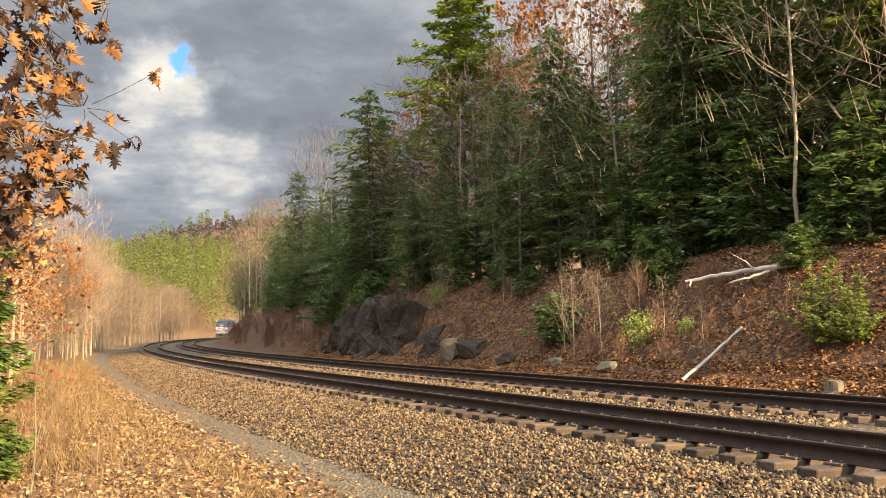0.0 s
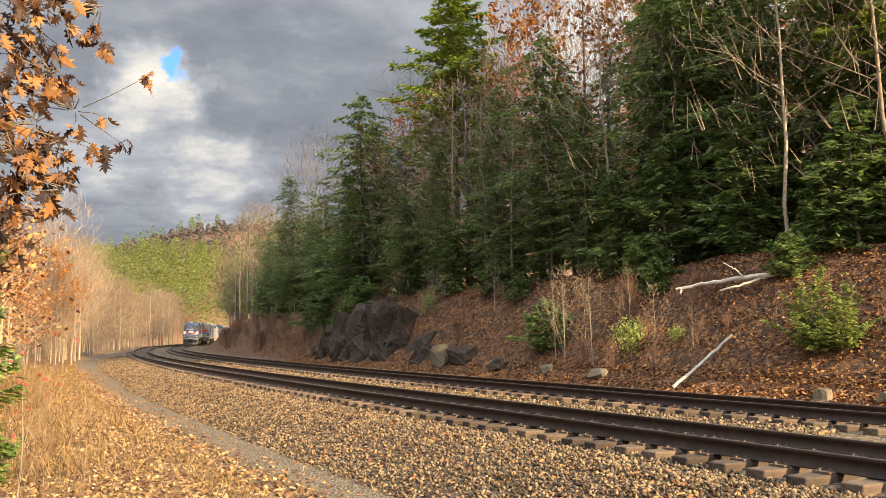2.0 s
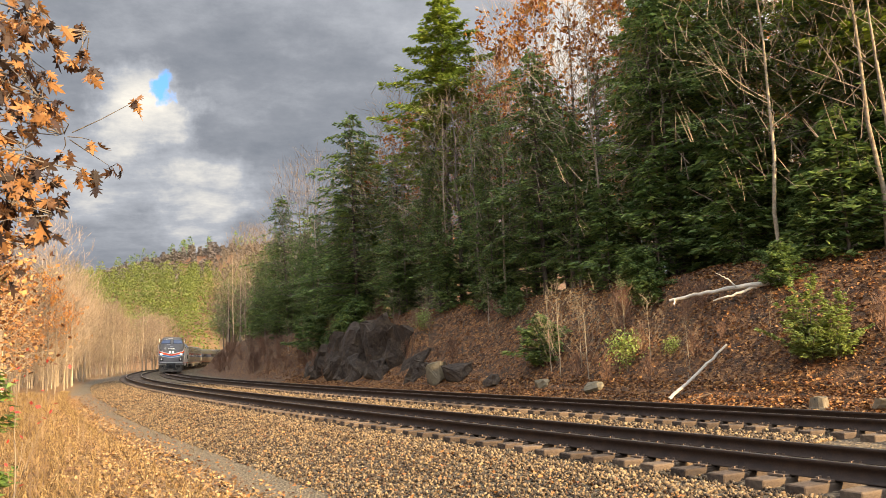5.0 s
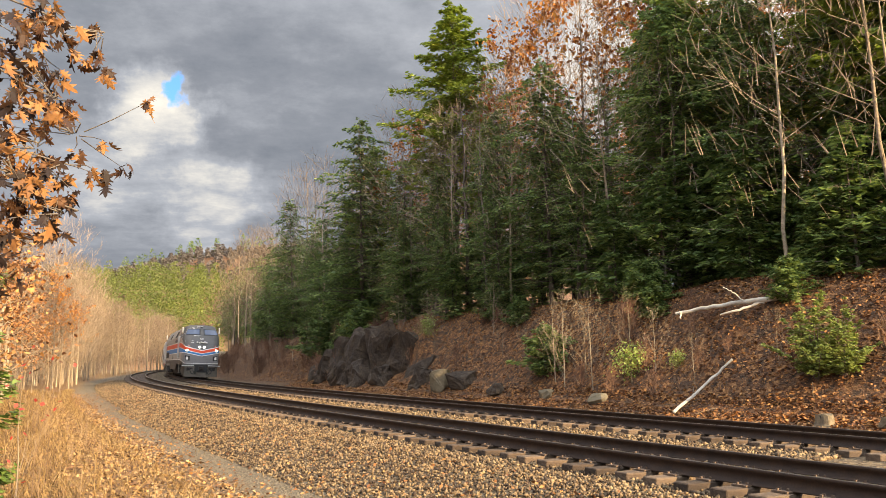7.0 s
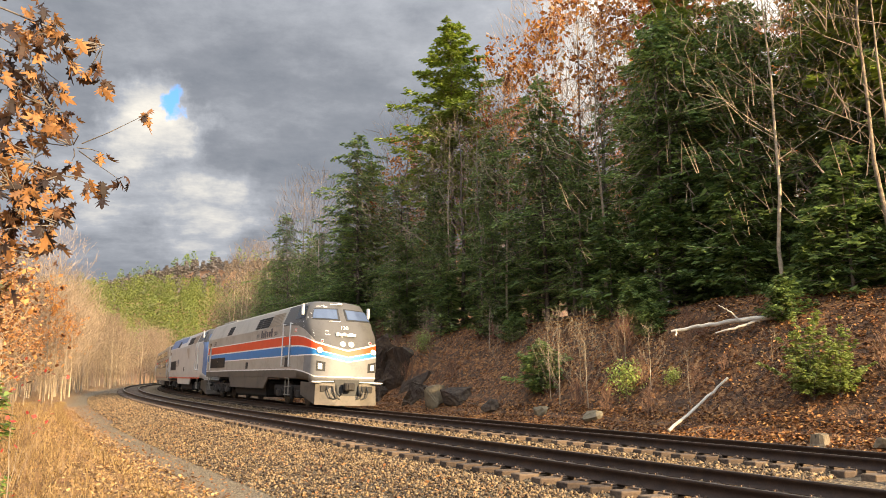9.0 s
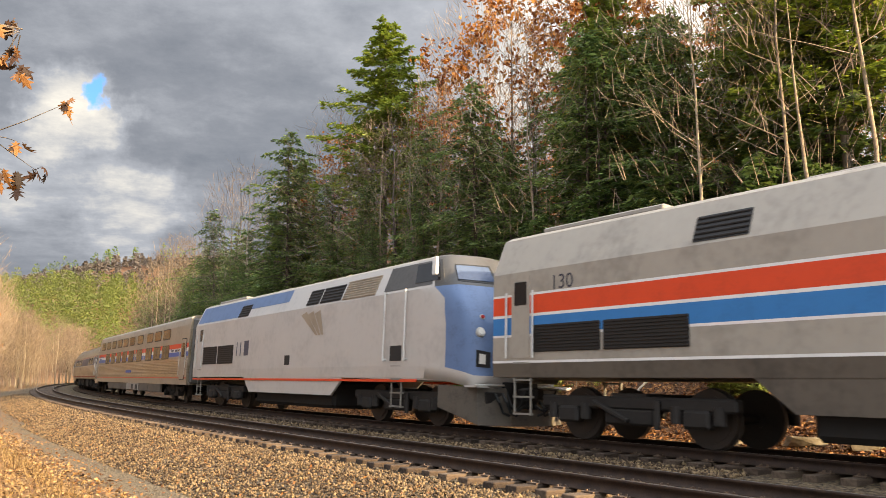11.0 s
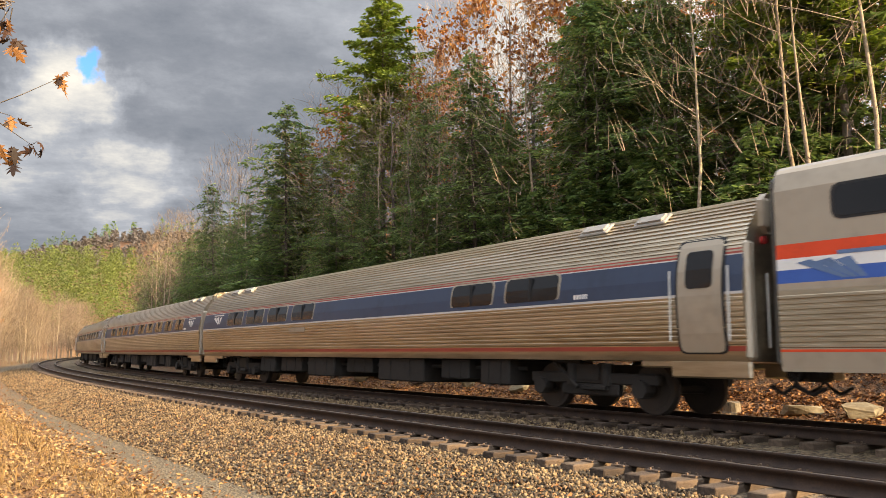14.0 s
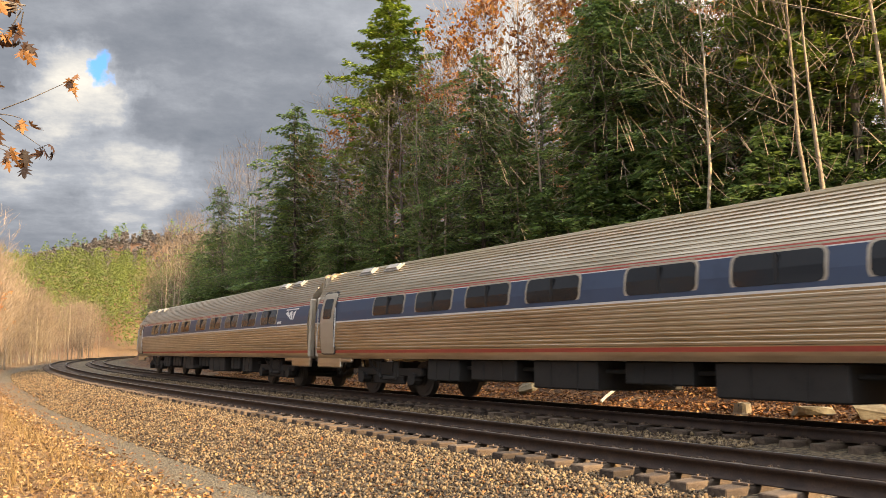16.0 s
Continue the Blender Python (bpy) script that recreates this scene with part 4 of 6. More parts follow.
    b = block(bmesh.new(), -3.2, 3.0, -1.2, 1.2, 0.26, 1.1, 0.1)
    part("fuel_tank", b, M_UNDER, car, "black fuel tank")
    loco_truck(car, 6.6)
    loco_truck(car, -6.6)
    # roof gear
    for x0, x1, w, h in ((-9.2, -6.0, 0.8, 0.1), (-3.4, -2.2, 0.5, 0.12), (-0.5, 1.2, 0.5, 0.1), (2.4, 3.2, 0.5, 0.1)):
        box_part("roof_hatch", (x0, x1, -w, w, 4.40, 4.42 + h), M_ROOFGREY, car, "low roof hatch", 0.03)
    b = bmesh.new()
    for k in range(3):
        rod(b, (1.4, -0.25 + 0.25 * k, 4.5), (1.95 + 0.1 * k, -0.25 + 0.25 * k, 4.52), 0.04, 0.09, n=8)
    part("horn", b, M_ROOFGREY, car, "cluster of air horns")
    for x, y in ((6.2, -0.7), (5.6, 0.5), (6.4, 0.75)):
        b = bmesh.new()
        rod(b, (x, y, 4.36), (x - 0.05, y, 4.55), 0.015, n=5)
        part("antenna", b, M_RUBBER_SHADE, car)
    # nose lamps
    def lamp(k, t, sd, r, mat, name_, label_):
        p = loco_point(k, t, sd)
        b = bmesh.new()
        rod(b, p + Vector((-0.06, 0, -0.02)), p + Vector((0.03, 0, 0.012)), r * 1.25, r * 1.2, n=14)
        h = part("lamp_bezel", b, M_RAILING, car)
        b = bmesh.new()
        rod(b, p + Vector((0.0, 0, 0.0)), p + Vector((0.05, 0, 0.02)), r, r * 0.85, n=14)
        part(name_, b, mat, h, label_)
    for sd in (-1, 1):
        lamp(9.16, 0.996, sd, 0.10, M_LAMP if phase == 1 else M_DIM, "headlight", "bright round headlight")
        lamp(5.6, 0.958, sd, 0.10, M_LAMP if phase == 1 else M_DIM, "ditch_light", "bright ditch light")
        lamp(9.08, 0.965, sd, 0.055, M_REDLENS, "marker_light", "small red marker lens")
        # the nose recess is flat: its shade is a black pane
        fr = cab_patch("step_pocket", 2.25, 2.75, 0.952, 0.972, sd, 0.015, M_RUBBER_SHADE, car, "dark sheet for the shade of a nose recess", 2)
        fr2 = cab_patch("lens", 2.35, 2.65, 0.956, 0.965, sd, 0.03, M_DIM, fr, "round lamp in the recess", 2)
    # pilot, plow, coupler
    front_mat = M_FRONT if phase == 1 else M_PALE
    b = bmesh.new()
    n0 = [(8.9, -1.45, 1.02), (10.2, -1.28, 0.98), (10.32, -0.5, 0.98), (10.32, 0.5, 0.98), (10.2, 1.28, 0.98), (8.9, 1.45, 1.02)]
    n1 = [(8.9, -1.45, 0.5), (10.3, -1.30, 0.14), (10.55, -0.5, 0.12), (10.55, 0.5, 0.12), (10.3, 1.30, 0.14), (8.9, 1.45, 0.5)]
    va, vb = [b.verts.new(p) for p in n0], [b.verts.new(p) for p in n1]
    for i in (0, 1, 3, 4):
        b.faces.new((va[i], vb[i], vb[i + 1], va[i + 1]))
    low = [b.verts.new((10.47, -0.5, 0.5)), b.verts.new((10.47, 0.5, 0.5))]
    b.faces.new((vb[2], vb[3], low[1], low[0]))
    sol = bmesh.ops.solidify(b, geom=b.faces[:], thickness=0.05)
    part("plow", b, M_PLOW, car, "battered grey steel snow plow")
    # solid black box in place of the shaded hollow round the coupler
    box_part("coupler_pocket", (9.7, 10.28, -0.52, 0.52, 0.5, 1.12), M_RUBBER_SHADE, car, "dark box for the shade in the coupler pocket")
    for sd in (-1, 1):
        # solid dark box that paints the shade of the hose recess
        b = block(bmesh.new(), 10.2, 10.34, *sorted((sd * 0.6, sd * 1.1)), 0.62, 0.88, 0.02)
        part("pilot_recess", b, M_TRUCK, car, "dark box for the shade of a hose recess in the pilot")
        b = bmesh.new()
        rod(b, (10.3, sd * 0.55, 1.04), (10.42, sd * 1.5, 1.02), 0.025, n=6)
        part("uncoupling_rod", b, M_RAILING, car)
        for y in (0.62, 0.85):
            b = bmesh.new()
            pts = [(10.34, sd * y, 0.85), (10.5, sd * y, 0.65), (10.52, sd * (y - 0.1), 0.42), (10.5, sd * (y - 0.3), 0.36)]
            for a, c in zip(pts[:-1], pts[1:]):
                rod(b, a, c, 0.03, n=6)
            part("air_hose", b, M_RUBBER_SHADE, car)
        box_part("pilot_step", (9.95, 10.42, *sorted((sd * 1.1, sd * 1.45)), 0.98, 1.02), front_mat, car, "steel corner step")
    coupler(car, 10.25, 1)
    coupler(car, -10.05, -1)
    b = block(bmesh.new(), -10.3, -10.04, -0.6, 0.6, 1.1, 3.2, 0.04)
    part("diaphragm", b, M_GREYEND, car, "dark rear gangway")
    # writing and emblems
    if phase == 1:
        lettering("1971", 0.26, M_LETTER, car, (1.62, -1.504, 3.06), RIGHT_SIDE)
        lettering("2011", 0.26, M_LETTER, car, (4.75, -1.504, 3.06), RIGHT_SIDE)
        for k, (w, h) in enumerate(((0.34, 0.4), (0.34, 0.28), (0.2, 0.34), (0.2, 0.28), (0.26, 0.28), (0.24, 0.42))):
            x = 2.5 + k * 0.34
            box_part("wordmark_bar", (x, x + min(w, 0.25), -1.506, -1.49, 3.03, 3.03 + h * 0.9), M_LETTER, car, "dark plain bar of the wordmark")
        lettering("130", 0.42, M_LETTER, car, (-8.3, -1.504, 2.99), RIGHT_SIDE)
        fl = box_part("flag_decal", (7.85, 8.15, -1.508, -1.49, 3.06, 3.22), M_WHITE, car, "small striped flag decal")
        for k in range(3):
            box_part("flag_stripe", (7.85, 8.15, -1.512, -1.50, 3.07 + k * 0.055, 3.095 + k * 0.055), M_RED, fl)
        p = loco_point(9.42, 0.998, -1)
        for k in range(6):
            y = -0.42 + k * 0.145
            hgt = 0.1 if k % 2 else 0.14
            q = Vector((p.x + 0.02, y, p.z + 0.12))
            box_part("wordmark_bar", (q.x - 0.10, q.x + 0.02, y, y + 0.11, q.z - 0.05, q.z + hgt - 0.05), M_WHITE, car, "white plain bar of the nose wordmark")
        p0, p1 = loco_point(9.72, 1.0, -1), loco_point(9.92, 1.0, -1)
        d = (p1 - p0).normalized()
        lettering("130", 0.24, M_WHITE, car, (p0.x + 0.02, -0.2, p0.z + 0.02), (math.degrees(math.atan2(d.z, -d.x)), 0, 90))
        q = loco_point(10.9, 1.0, -1)
        box_part("number_light", (q.x - 0.05, q.x + 0.05, -0.09, 0.09, q.z + 0.0, q.z + 0.07), M_WHITE, car)
        # stone chips and scuffs round the nose
        R = random.Random(5)
        for k in range(34):
            a, t = R.uniform(9.05, 10.9), R.choice((R.uniform(0.5, 0.99), R.uniform(0.93, 0.99)))
            cab_patch("scuff", a, a + R.uniform(0.01, 0.05), t, t + R.uniform(0.002, 0.02), -1, 0.008, M_WHITE, car, "", 1)
    else:
        part_x = -4.95
        lettering("11", 0.78, M_NAVY, car, (part_x, -1.505, 2.0), RIGHT_SIDE, None)
        b = bmesh.new()
        block(b, part_x + 0.95, part_x + 1.4, -1.506, -1.49, 2.0, 2.56)
        part("number_bar", b, M_NAVY, car, "dark blue number bar")
        for sd in (-1, 1):
            side_panel("base_stripe", car, -10.0, 8.0, 1.08, 1.15, M_RED, "thin red line along the sill", 0, 0.012, sd)
            side_panel("roof_band", car, -9.9, -4.5, 3.52, 4.22, M_SKY, "blue band along the roof slope", 0, 0.008, sd)
            side_panel("roof_band", car, -4.48, -0.4, 3.78, 4.22, M_SKY, "", 0, 0.008, sd)
        for k in range(3):
            b = bmesh.new()
            x = 1.0 + k * 0.5
            vs = [b.verts.new(v) for v in ((x, -1.512, 3.2), (x + 0.4, -1.512, 3.3), (x + 1.3 - k * 0.3, -1.512, 2.5), (x + 1.15 - k * 0.3, -1.512, 2.5))]
            b.faces.new(vs)
            part("emblem", b, M_PANEL, car, "faint swept emblem bars")
    return car


M_BLUESTRIPE = plain("royal blue stripe paint", (0.03, 0.10, 0.36), 0.4, dirt=0.2)
M_PLOW = plain("scraped grey plow steel", (0.13, 0.108, 0.085), 0.6, 0.1, dirt=0.45, scale=3.0)
M_FRONT = plain("pale grey nose paint", (0.18, 0.175, 0.17), 0.5, 0.0, dirt=0.3, scale=2.0)


COACH_WINDOWS = [(12.75 - d, 1.5) for d in (3.6, 5.75, 7.9, 10.05, 12.25, 14.95, 17.05, 19.15, 21.25)]


def make_train():
    offset = 0.0
    cars = [
        (locomotive("grey locomotive with red and blue stripes and a raked dark nose", 1), 21.0),
        (locomotive("pale silver second locomotive with blue roof band and red sill line", 2), 21.0),
        (sleeping_car(), 26.0),
        (amfleet("cafe_car", "fluted stainless cafe car with a dark blue band and few windows", [(7.85, 1.6), (5.83, 1.5), (-3.1, 1.55), (-5.11, 1.55), (-7.13, 1.55), (-9.12, 1.55)], True, False, -11.0, -3.4, 9.1), 26.0),
        (amfleet("coach", "fluted stainless coach with a dark blue window band", COACH_WINDOWS, False, True, 11.3, None, 10.1), 26.0),
        (amfleet("coach", "last fluted stainless coach of the train, dark blue window band", COACH_WINDOWS, False, True, 11.3, None, 10.1), 26.0),
    ]
    for ob, ln in cars:
        CARS.append((ob, ln, offset))
        offset += ln
    for ob, ln, _ in CARS[3:]:
        underbody(ob, [(-6.9, -5.6, 0.45, 1.35), (-5.2, -3.6, 0.5, 1.3), (-3.0, -1.2, 0.4, 1.35), (-0.6, 0.9, 0.55, 1.25), (1.4, 3.6, 0.38, 1.35), (4.3, 5.4, 0.5, 1.3), (5.9, 6.9, 0.42, 1.35)])
    underbody(CARS[2][0], [(-6.5, 6.5, 0.4, 1.2)])


make_train()


# ---- trees ----
def quads(centres, sizes, rng, flat=0.5, aspect=1.6):
    """Small leaf quads, turned at random; flat keeps them near level."""
    n = len(centres)
    a = rng.uniform(0, 2 * np.pi, n)
    t1 = np.stack([np.cos(a), np.sin(a), rng.normal(0, flat, n)], 1)
    t1 /= np.linalg.norm(t1, axis=1)[:, None]
    w = rng.normal(0, 1, (n, 3)) * [1, 1, flat]
    w += np.stack([-np.sin(a), np.cos(a), np.zeros(n)], 1)
    t2 = w - (w * t1).sum(1)[:, None] * t1
    t2 /= np.linalg.norm(t2, axis=1)[:, None]
    s = np.asarray(sizes).reshape(-1, 1)
    A, B = t1 * s * aspect, t2 * s
    V = np.stack([centres - A, centres - B * 0.8, centres + A, centres + B * 0.8], 1).reshape(-1, 3)
    return V, np.arange(4 * n).reshape(n, 4)


def tube(path, radii, n=5):
    """A tapered limb along a path."""
    path = np.asarray(path, float)
    k = len(path)
    d = np.gradient(path, axis=0)
    d /= np.linalg.norm(d, axis=1)[:, None] + 1e-9
    ref = np.where(np.abs(d[:, 2:3]) > 0.9, [[1.0, 0, 0]], [[0, 0, 1.0]])
    a = np.cross(d, ref)
    a /= np.linalg.norm(a, axis=1)[:, None] + 1e-9
    b = np.cross(d, a)
    th = np.arange(n) * 2 * np.pi / n
    V = path[:, None] + np.asarray(radii)[:, None, None] * (a[:, None] * np.cos(th)[None, :, None] + b[:, None] * np.sin(th)[None, :, None])
    i = np.arange(k * n).reshape(k, n)
    F = np.stack([i[:-1], i[1:], np.roll(i, -1, 1)[1:], np.roll(i, -1, 1)[:-1]], -1).reshape(-1, 4)
    return V.reshape(-1, 3), F


def join(pieces):
    V, F, o = [], [], 0
    for v, f in pieces:
        V.append(v)
        F.append(f + o)
        o += len(v)
    return np.concatenate(V), np.concatenate(F)


def sprays(centres, along, sizes, rng, aspect=2.0):
    """Flat needle sprays that point outwards along their limb and hang a little."""
    n = len(centres)
    a = along + rng.normal(0, 0.75, n)
    t1 = np.stack([np.cos(a), np.sin(a), rng.normal(-0.22, 0.22, n)], 1)
    t1 /= np.linalg.norm(t1, axis=1)[:, None]
    w = np.stack([-np.sin(a), np.cos(a), rng.normal(0, 0.45, n)], 1)
    t2 = w - (w * t1).sum(1)[:, None] * t1
    t2 /= np.linalg.norm(t2, axis=1)[:, None]
    s = np.asarray(sizes).reshape(-1, 1)
    A, B = t1 * s * aspect, t2 * s * 0.62
    V = np.stack([centres - A * 0.7, centres - B + A * 0.1, centres + A, centres + B + A * 0.1], 1).reshape(-1, 3)
    return V, np.arange(4 * n).reshape(n, 4)


def conifer(name, label, height, spread_, seed, mat, clear=0.15, density=1.0, droop=0.25, leaf=0.1, tip=1.0, whorl=0.42, rise=0.12, ragged=0.0, limbs=5):
    """A hemlock, spruce or pine: trunk, whorls of drooping limbs, flat sprays of needles along them."""
    rng = np.random.default_rng(seed)
    ob = thing(name, label, "tree")
    lean = rng.normal(0, 0.012, 2)
    zs = np.linspace(-0.5, height, 9)
    path = np.stack([lean[0] * zs, lean[1] * zs, zs], 1)
    r0 = 0.009 * height + 0.02
    wood = [tube(path, r0 * (1 - 0.95 * (zs + 0.5) / (height + 0.5)), 7)]
    cen, siz, alg = [], [], []
    z = height * clear
    while z < height - 0.12:
        f = (z - height * clear) / (height * (1 - clear))
        reach = spread_ * (1 - f) ** tip * (0.72 + 0.28 * min(1, f * 5)) + 0.15
        reach *= 1 + ragged * rng.normal(0, 1)
        reach = max(reach, 0.15)
        for a in rng.uniform(0, 2 * np.pi) + np.arange(limbs) * 6.283 / limbs + rng.normal(0, 0.3, limbs):
            ln = reach * rng.uniform(0.5, 1.15)
            t = np.linspace(0, 1, 3)
            up = rng.normal(rise, 0.12)
            zz = z + rng.uniform(-0.9, 0.9) * whorl
            px = np.stack([np.cos(a) * t * ln, np.sin(a) * t * ln, zz + up * t * ln - droop * ln * t * t], 1)
            px[:, :2] += lean * z
            wood.append(tube(px, 0.016 * (ln / 2 + 0.3) * (1 - 0.85 * t), 3))
            n = max(3, int(26 * density * ln))
            q = rng.beta(1.6, 1.0, n)
            side = rng.normal(0, 0.2, n) * ln * (1.2 - q) + rng.normal(0, 0.06, n)
            c = np.stack([np.interp(q, t, px[:, k]) for k in range(3)], 1)
            c[:, 0] += -np.sin(a) * side
            c[:, 1] += np.cos(a) * side
            c[:, 2] += rng.normal(0, 0.06, n) - np.abs(side) * 0.25
            cen.append(c)
            siz.append(leaf * rng.uniform(0.55, 1.35, n))
            alg.append(np.full(n, a))
        z += whorl * rng.uniform(0.7, 1.3) * (1 - 0.4 * f)
    V, F = join(wood)
    mesh_ob("trunk", V, F, M_BARK, ob)
    V, F = sprays(np.concatenate(cen), np.concatenate(alg), np.concatenate(siz), rng)
    mesh_ob("crown", V, F, mat, ob)
    return ob


def branching(rng, height, r0, levels=4, up=0.5, n_main=12, clear=0.3, spread_=0.42):
    """Limbs of a broadleaf tree, and the tips on which leaves hang."""
    wood, tips = [], []
    zs = np.linspace(-0.4, height, 8)
    wig = np.cumsum(rng.normal(0, 0.012 * height, (8, 2)), 0) * 0.5
    trunk = np.stack([wig[:, 0], wig[:, 1], zs], 1)
    wood.append(tube(trunk, r0 * (1 - 0.93 * (zs + 0.4) / (height + 0.4)), 6))

    def limb(p, d, ln, r, lev):
        t = np.linspace(0, 1, 4)
        bend = rng.normal(0, 0.16, 3) + [0, 0, 0.2]
        path = p + np.outer(t * ln, d) + np.outer(t * t * ln, bend)
        wood.append(tube(path, r * (1 - 0.8 * t), 3))
        tips.append(path[1:])
        if lev > 0:
            for k in range(rng.integers(3, 6)):
                q = rng.uniform(0.25, 1)
                base = np.array([np.interp(q, t, path[:, j]) for j in range(3)])
                nd = d + rng.normal(0, 0.6, 3) + [0, 0, 0.15]
                nd /= np.linalg.norm(nd)
                limb(base, nd, ln * rng.uniform(0.35, 0.65), r * 0.45, lev - 1)

    for k in range(n_main):
        q = rng.uniform(clear, 0.97)
        base = np.array([np.interp(q * height, zs, trunk[:, j]) for j in range(3)])
        a = rng.uniform(0, 2 * np.pi)
        d = np.array([np.cos(a), np.sin(a), up + rng.normal(0.1, 0.2)])
        d /= np.linalg.norm(d)
        limb(base, d, height * spread_ * (1.15 - q) * rng.uniform(0.6, 1.1), r0 * 0.35 * (1.1 - q), levels - 2)
    return join(wood), np.concatenate(tips)


def broadleaf(name, label, height, seed, bark, leaves=None, count=0, leaf=0.07, r0=None, **kw):
    rng = np.random.default_rng(seed)
    ob = thing(name, label, "tree")
    (V, F), tips = branching(rng, height, r0 or 0.009 * height + 0.02, **kw)
    mesh_ob("trunk", V, F, bark, ob)
    if count:
        c = tips[rng.integers(0, len(tips), count)] + rng.normal(0, 0.16, (count, 3))
        V, F = quads(c, leaf * rng.uniform(0.6, 1.3, count), rng, 0.8, 1.2)
        mesh_ob("crown", V, F, leaves, ob)
    return ob


def twig_crown(ob, height, seed, count, mat, length=0.32, width=0.016):
    """The haze of fine upswept twigs round a bare tree's limbs."""
    rng = np.random.default_rng(seed)
    q = rng.beta(1.7, 1.2, count)
    r = 0.27 * height * np.sqrt(np.sin(np.pi * np.clip(q * 0.86 + 0.1, 0, 1))) * np.sqrt(rng.uniform(0.02, 1, count))
    a = rng.uniform(0, 6.283, count)
    P = np.stack([r * np.cos(a), r * np.sin(a), height * (0.12 + 0.9 * q)], 1)
    d = np.stack([np.cos(a) * 0.5, np.sin(a) * 0.5, np.ones(count)], 1) + rng.normal(0, 0.4, (count, 3))
    d /= np.linalg.norm(d, axis=1)[:, None]
    w = np.cross(d, rng.normal(0, 1, (count, 3)))
    w /= np.linalg.norm(w, axis=1)[:, None]
    A = d * (length * rng.uniform(0.5, 1.4, count))[:, None]
    B = w * (width * rng.uniform(0.6, 1.3, count))[:, None]
    V = np.stack([P - A - B, P - A + B, P + A + B * 0.3, P + A - B * 0.3], 1).reshape(-1, 3)
    mesh_ob("crown", V, np.arange(4 * count).reshape(count, 4), mat, ob, "haze of fine bare twigs")
    return ob


def stand(ob, s, u, scale=1.0, turn=0.0, group="", sink=0.1):
    """Put a tree on the ground at s, u."""
    p = spot(s, u)
    ob.matrix_basis = Matrix.Translation((p.x, p.y, p.z - sink)) @ pose(0, 0, 0, 0, 0, turn)
    ob.scale = (scale, scale, scale)
    if group:
        ob["group"] = group


def again(ob, s, u, scale=1.0, turn=0.0, sink=0.1):
    p = spot(s, u)
    ob2 = copy_thing(ob, Matrix.Translation((p.x, p.y, p.z - sink)) @ pose(0, 0, 0, 0, 0, turn))
    ob2.scale = (scale, scale, scale)
    return ob2


def forest():
    R = random.Random(7)
    hem = [conifer("hemlock", "dark green hemlock on the bank above the cut", 16, 4.1, 11 + k, M_HEMLOCK, 0.06 + 0.05 * k, 0.95, 0.34, 0.095, 0.6, 0.32, 0.2, 0.34, 4) for k in range(4)]
    thin = [conifer("hemlock", "slender dark hemlock among the wood", 16, 3.5, 21 + k, M_HEMLOCK, 0.24, 0.45, 0.30, 0.15, 0.6, 0.56, 0.15, 0.35, 4) for k in range(2)]
    small = [conifer("young_hemlock", "young green hemlock at the edge of the wood", 4, 1.6, 25 + k, M_HEMLOCK, 0.02, 1.3, 0.2, 0.085, 0.7, 0.27, 0.25, 0.25, 5) for k in range(2)]
    used = set()

    def put(ob, s, u, h, base=16, turn=None):
        turn = R.uniform(0, 360) if turn is None else turn
        if ob.name in used:
            return again(ob, s, u, h / base, turn)
        used.add(ob.name)
        stand(ob, s, u, h / base, turn, "trees on the bank")
        return ob

    # the trees that stand out, by place along and across the track, with their height
    for k, s, u, h in ((0, 31.4, -8.2, 14.9), (1, 11.3, -9.5, 11.9), (2, 50, -8.2, 12.7), (3, 5.5, -11, 12.5), (1, 1.0, -11.2, 11.5), (2, -3.5, -12.6, 11.5), (3, -7.5, -13.5, 10.5), (0, 3.4, -13.5, 13), (1, -2, -15, 11.5), (0, 17, -10.5, 11), (3, 22, -9.2, 9), (1, 27, -9.5, 10.5), (2, 37, -9.2, 10.2), (0, 43, -9, 9.5), (3, 46, -8.6, 8.5), (1, 56, -8.4, 9), (2, 62, -8.4, 8), (0, 8.2, -9.0, 7.5), (2, 14.5, -8.8, 6.5), (3, 19.5, -8.4, 6.0), (1, 24.5, -8.2, 6.5), (0, 34.5, -7.9, 6.5), (2, 40, -7.8, 6.5)):
        put(hem[k], s, u, h)
    # fuller hemlocks behind the first row, where the wood draws back from the cut
    for k in range(15):
        put(R.choice(hem), -8 + k * 1.5 + R.uniform(-0.8, 0.8), -R.uniform(15, 25), R.uniform(5, 8.5))
    for k in range(44):
        put(R.choice(small), R.uniform(-9.5, 14), -R.uniform(11.0, 22), R.uniform(3.0, 6.0), 4)
    for k in range(10):
        put(R.choice(small), -8.5 + k * 0.95, -R.uniform(8.6, 10.6), R.uniform(2.6, 4.6), 4)
    # undergrowth of young hemlocks at the wood's edge
    for k in range(48):
        put(R.choice(small), R.uniform(-1, 75), -R.uniform(8.0, 11.5), R.uniform(2.0, 5.5), 4)
    for k in range(62):
        s, u = R.uniform(-12, 80), -R.uniform(11, 27)
        if s < -8:
            u = min(u, -15)
        put(R.choice(thin), s, u, R.uniform(9, 13.5) if s < 30 else R.uniform(8, 11))
    pine = conifer("white_pine", "tall yellow-green white pine above the bank", 21, 4.1, 31, M_PINE, 0.34, 1.9, 0.12, 0.11, 0.5, 0.52, 0.24, 0.22, 7)
    put(pine, 24.6, -12, 20.6, 21)
    for s, u, h in ((33.5, -10, 13), (-5, -12, 17.5), (-1, -16, 18), (7.5, -15, 17)):
        put(pine, s, u, h, 21)
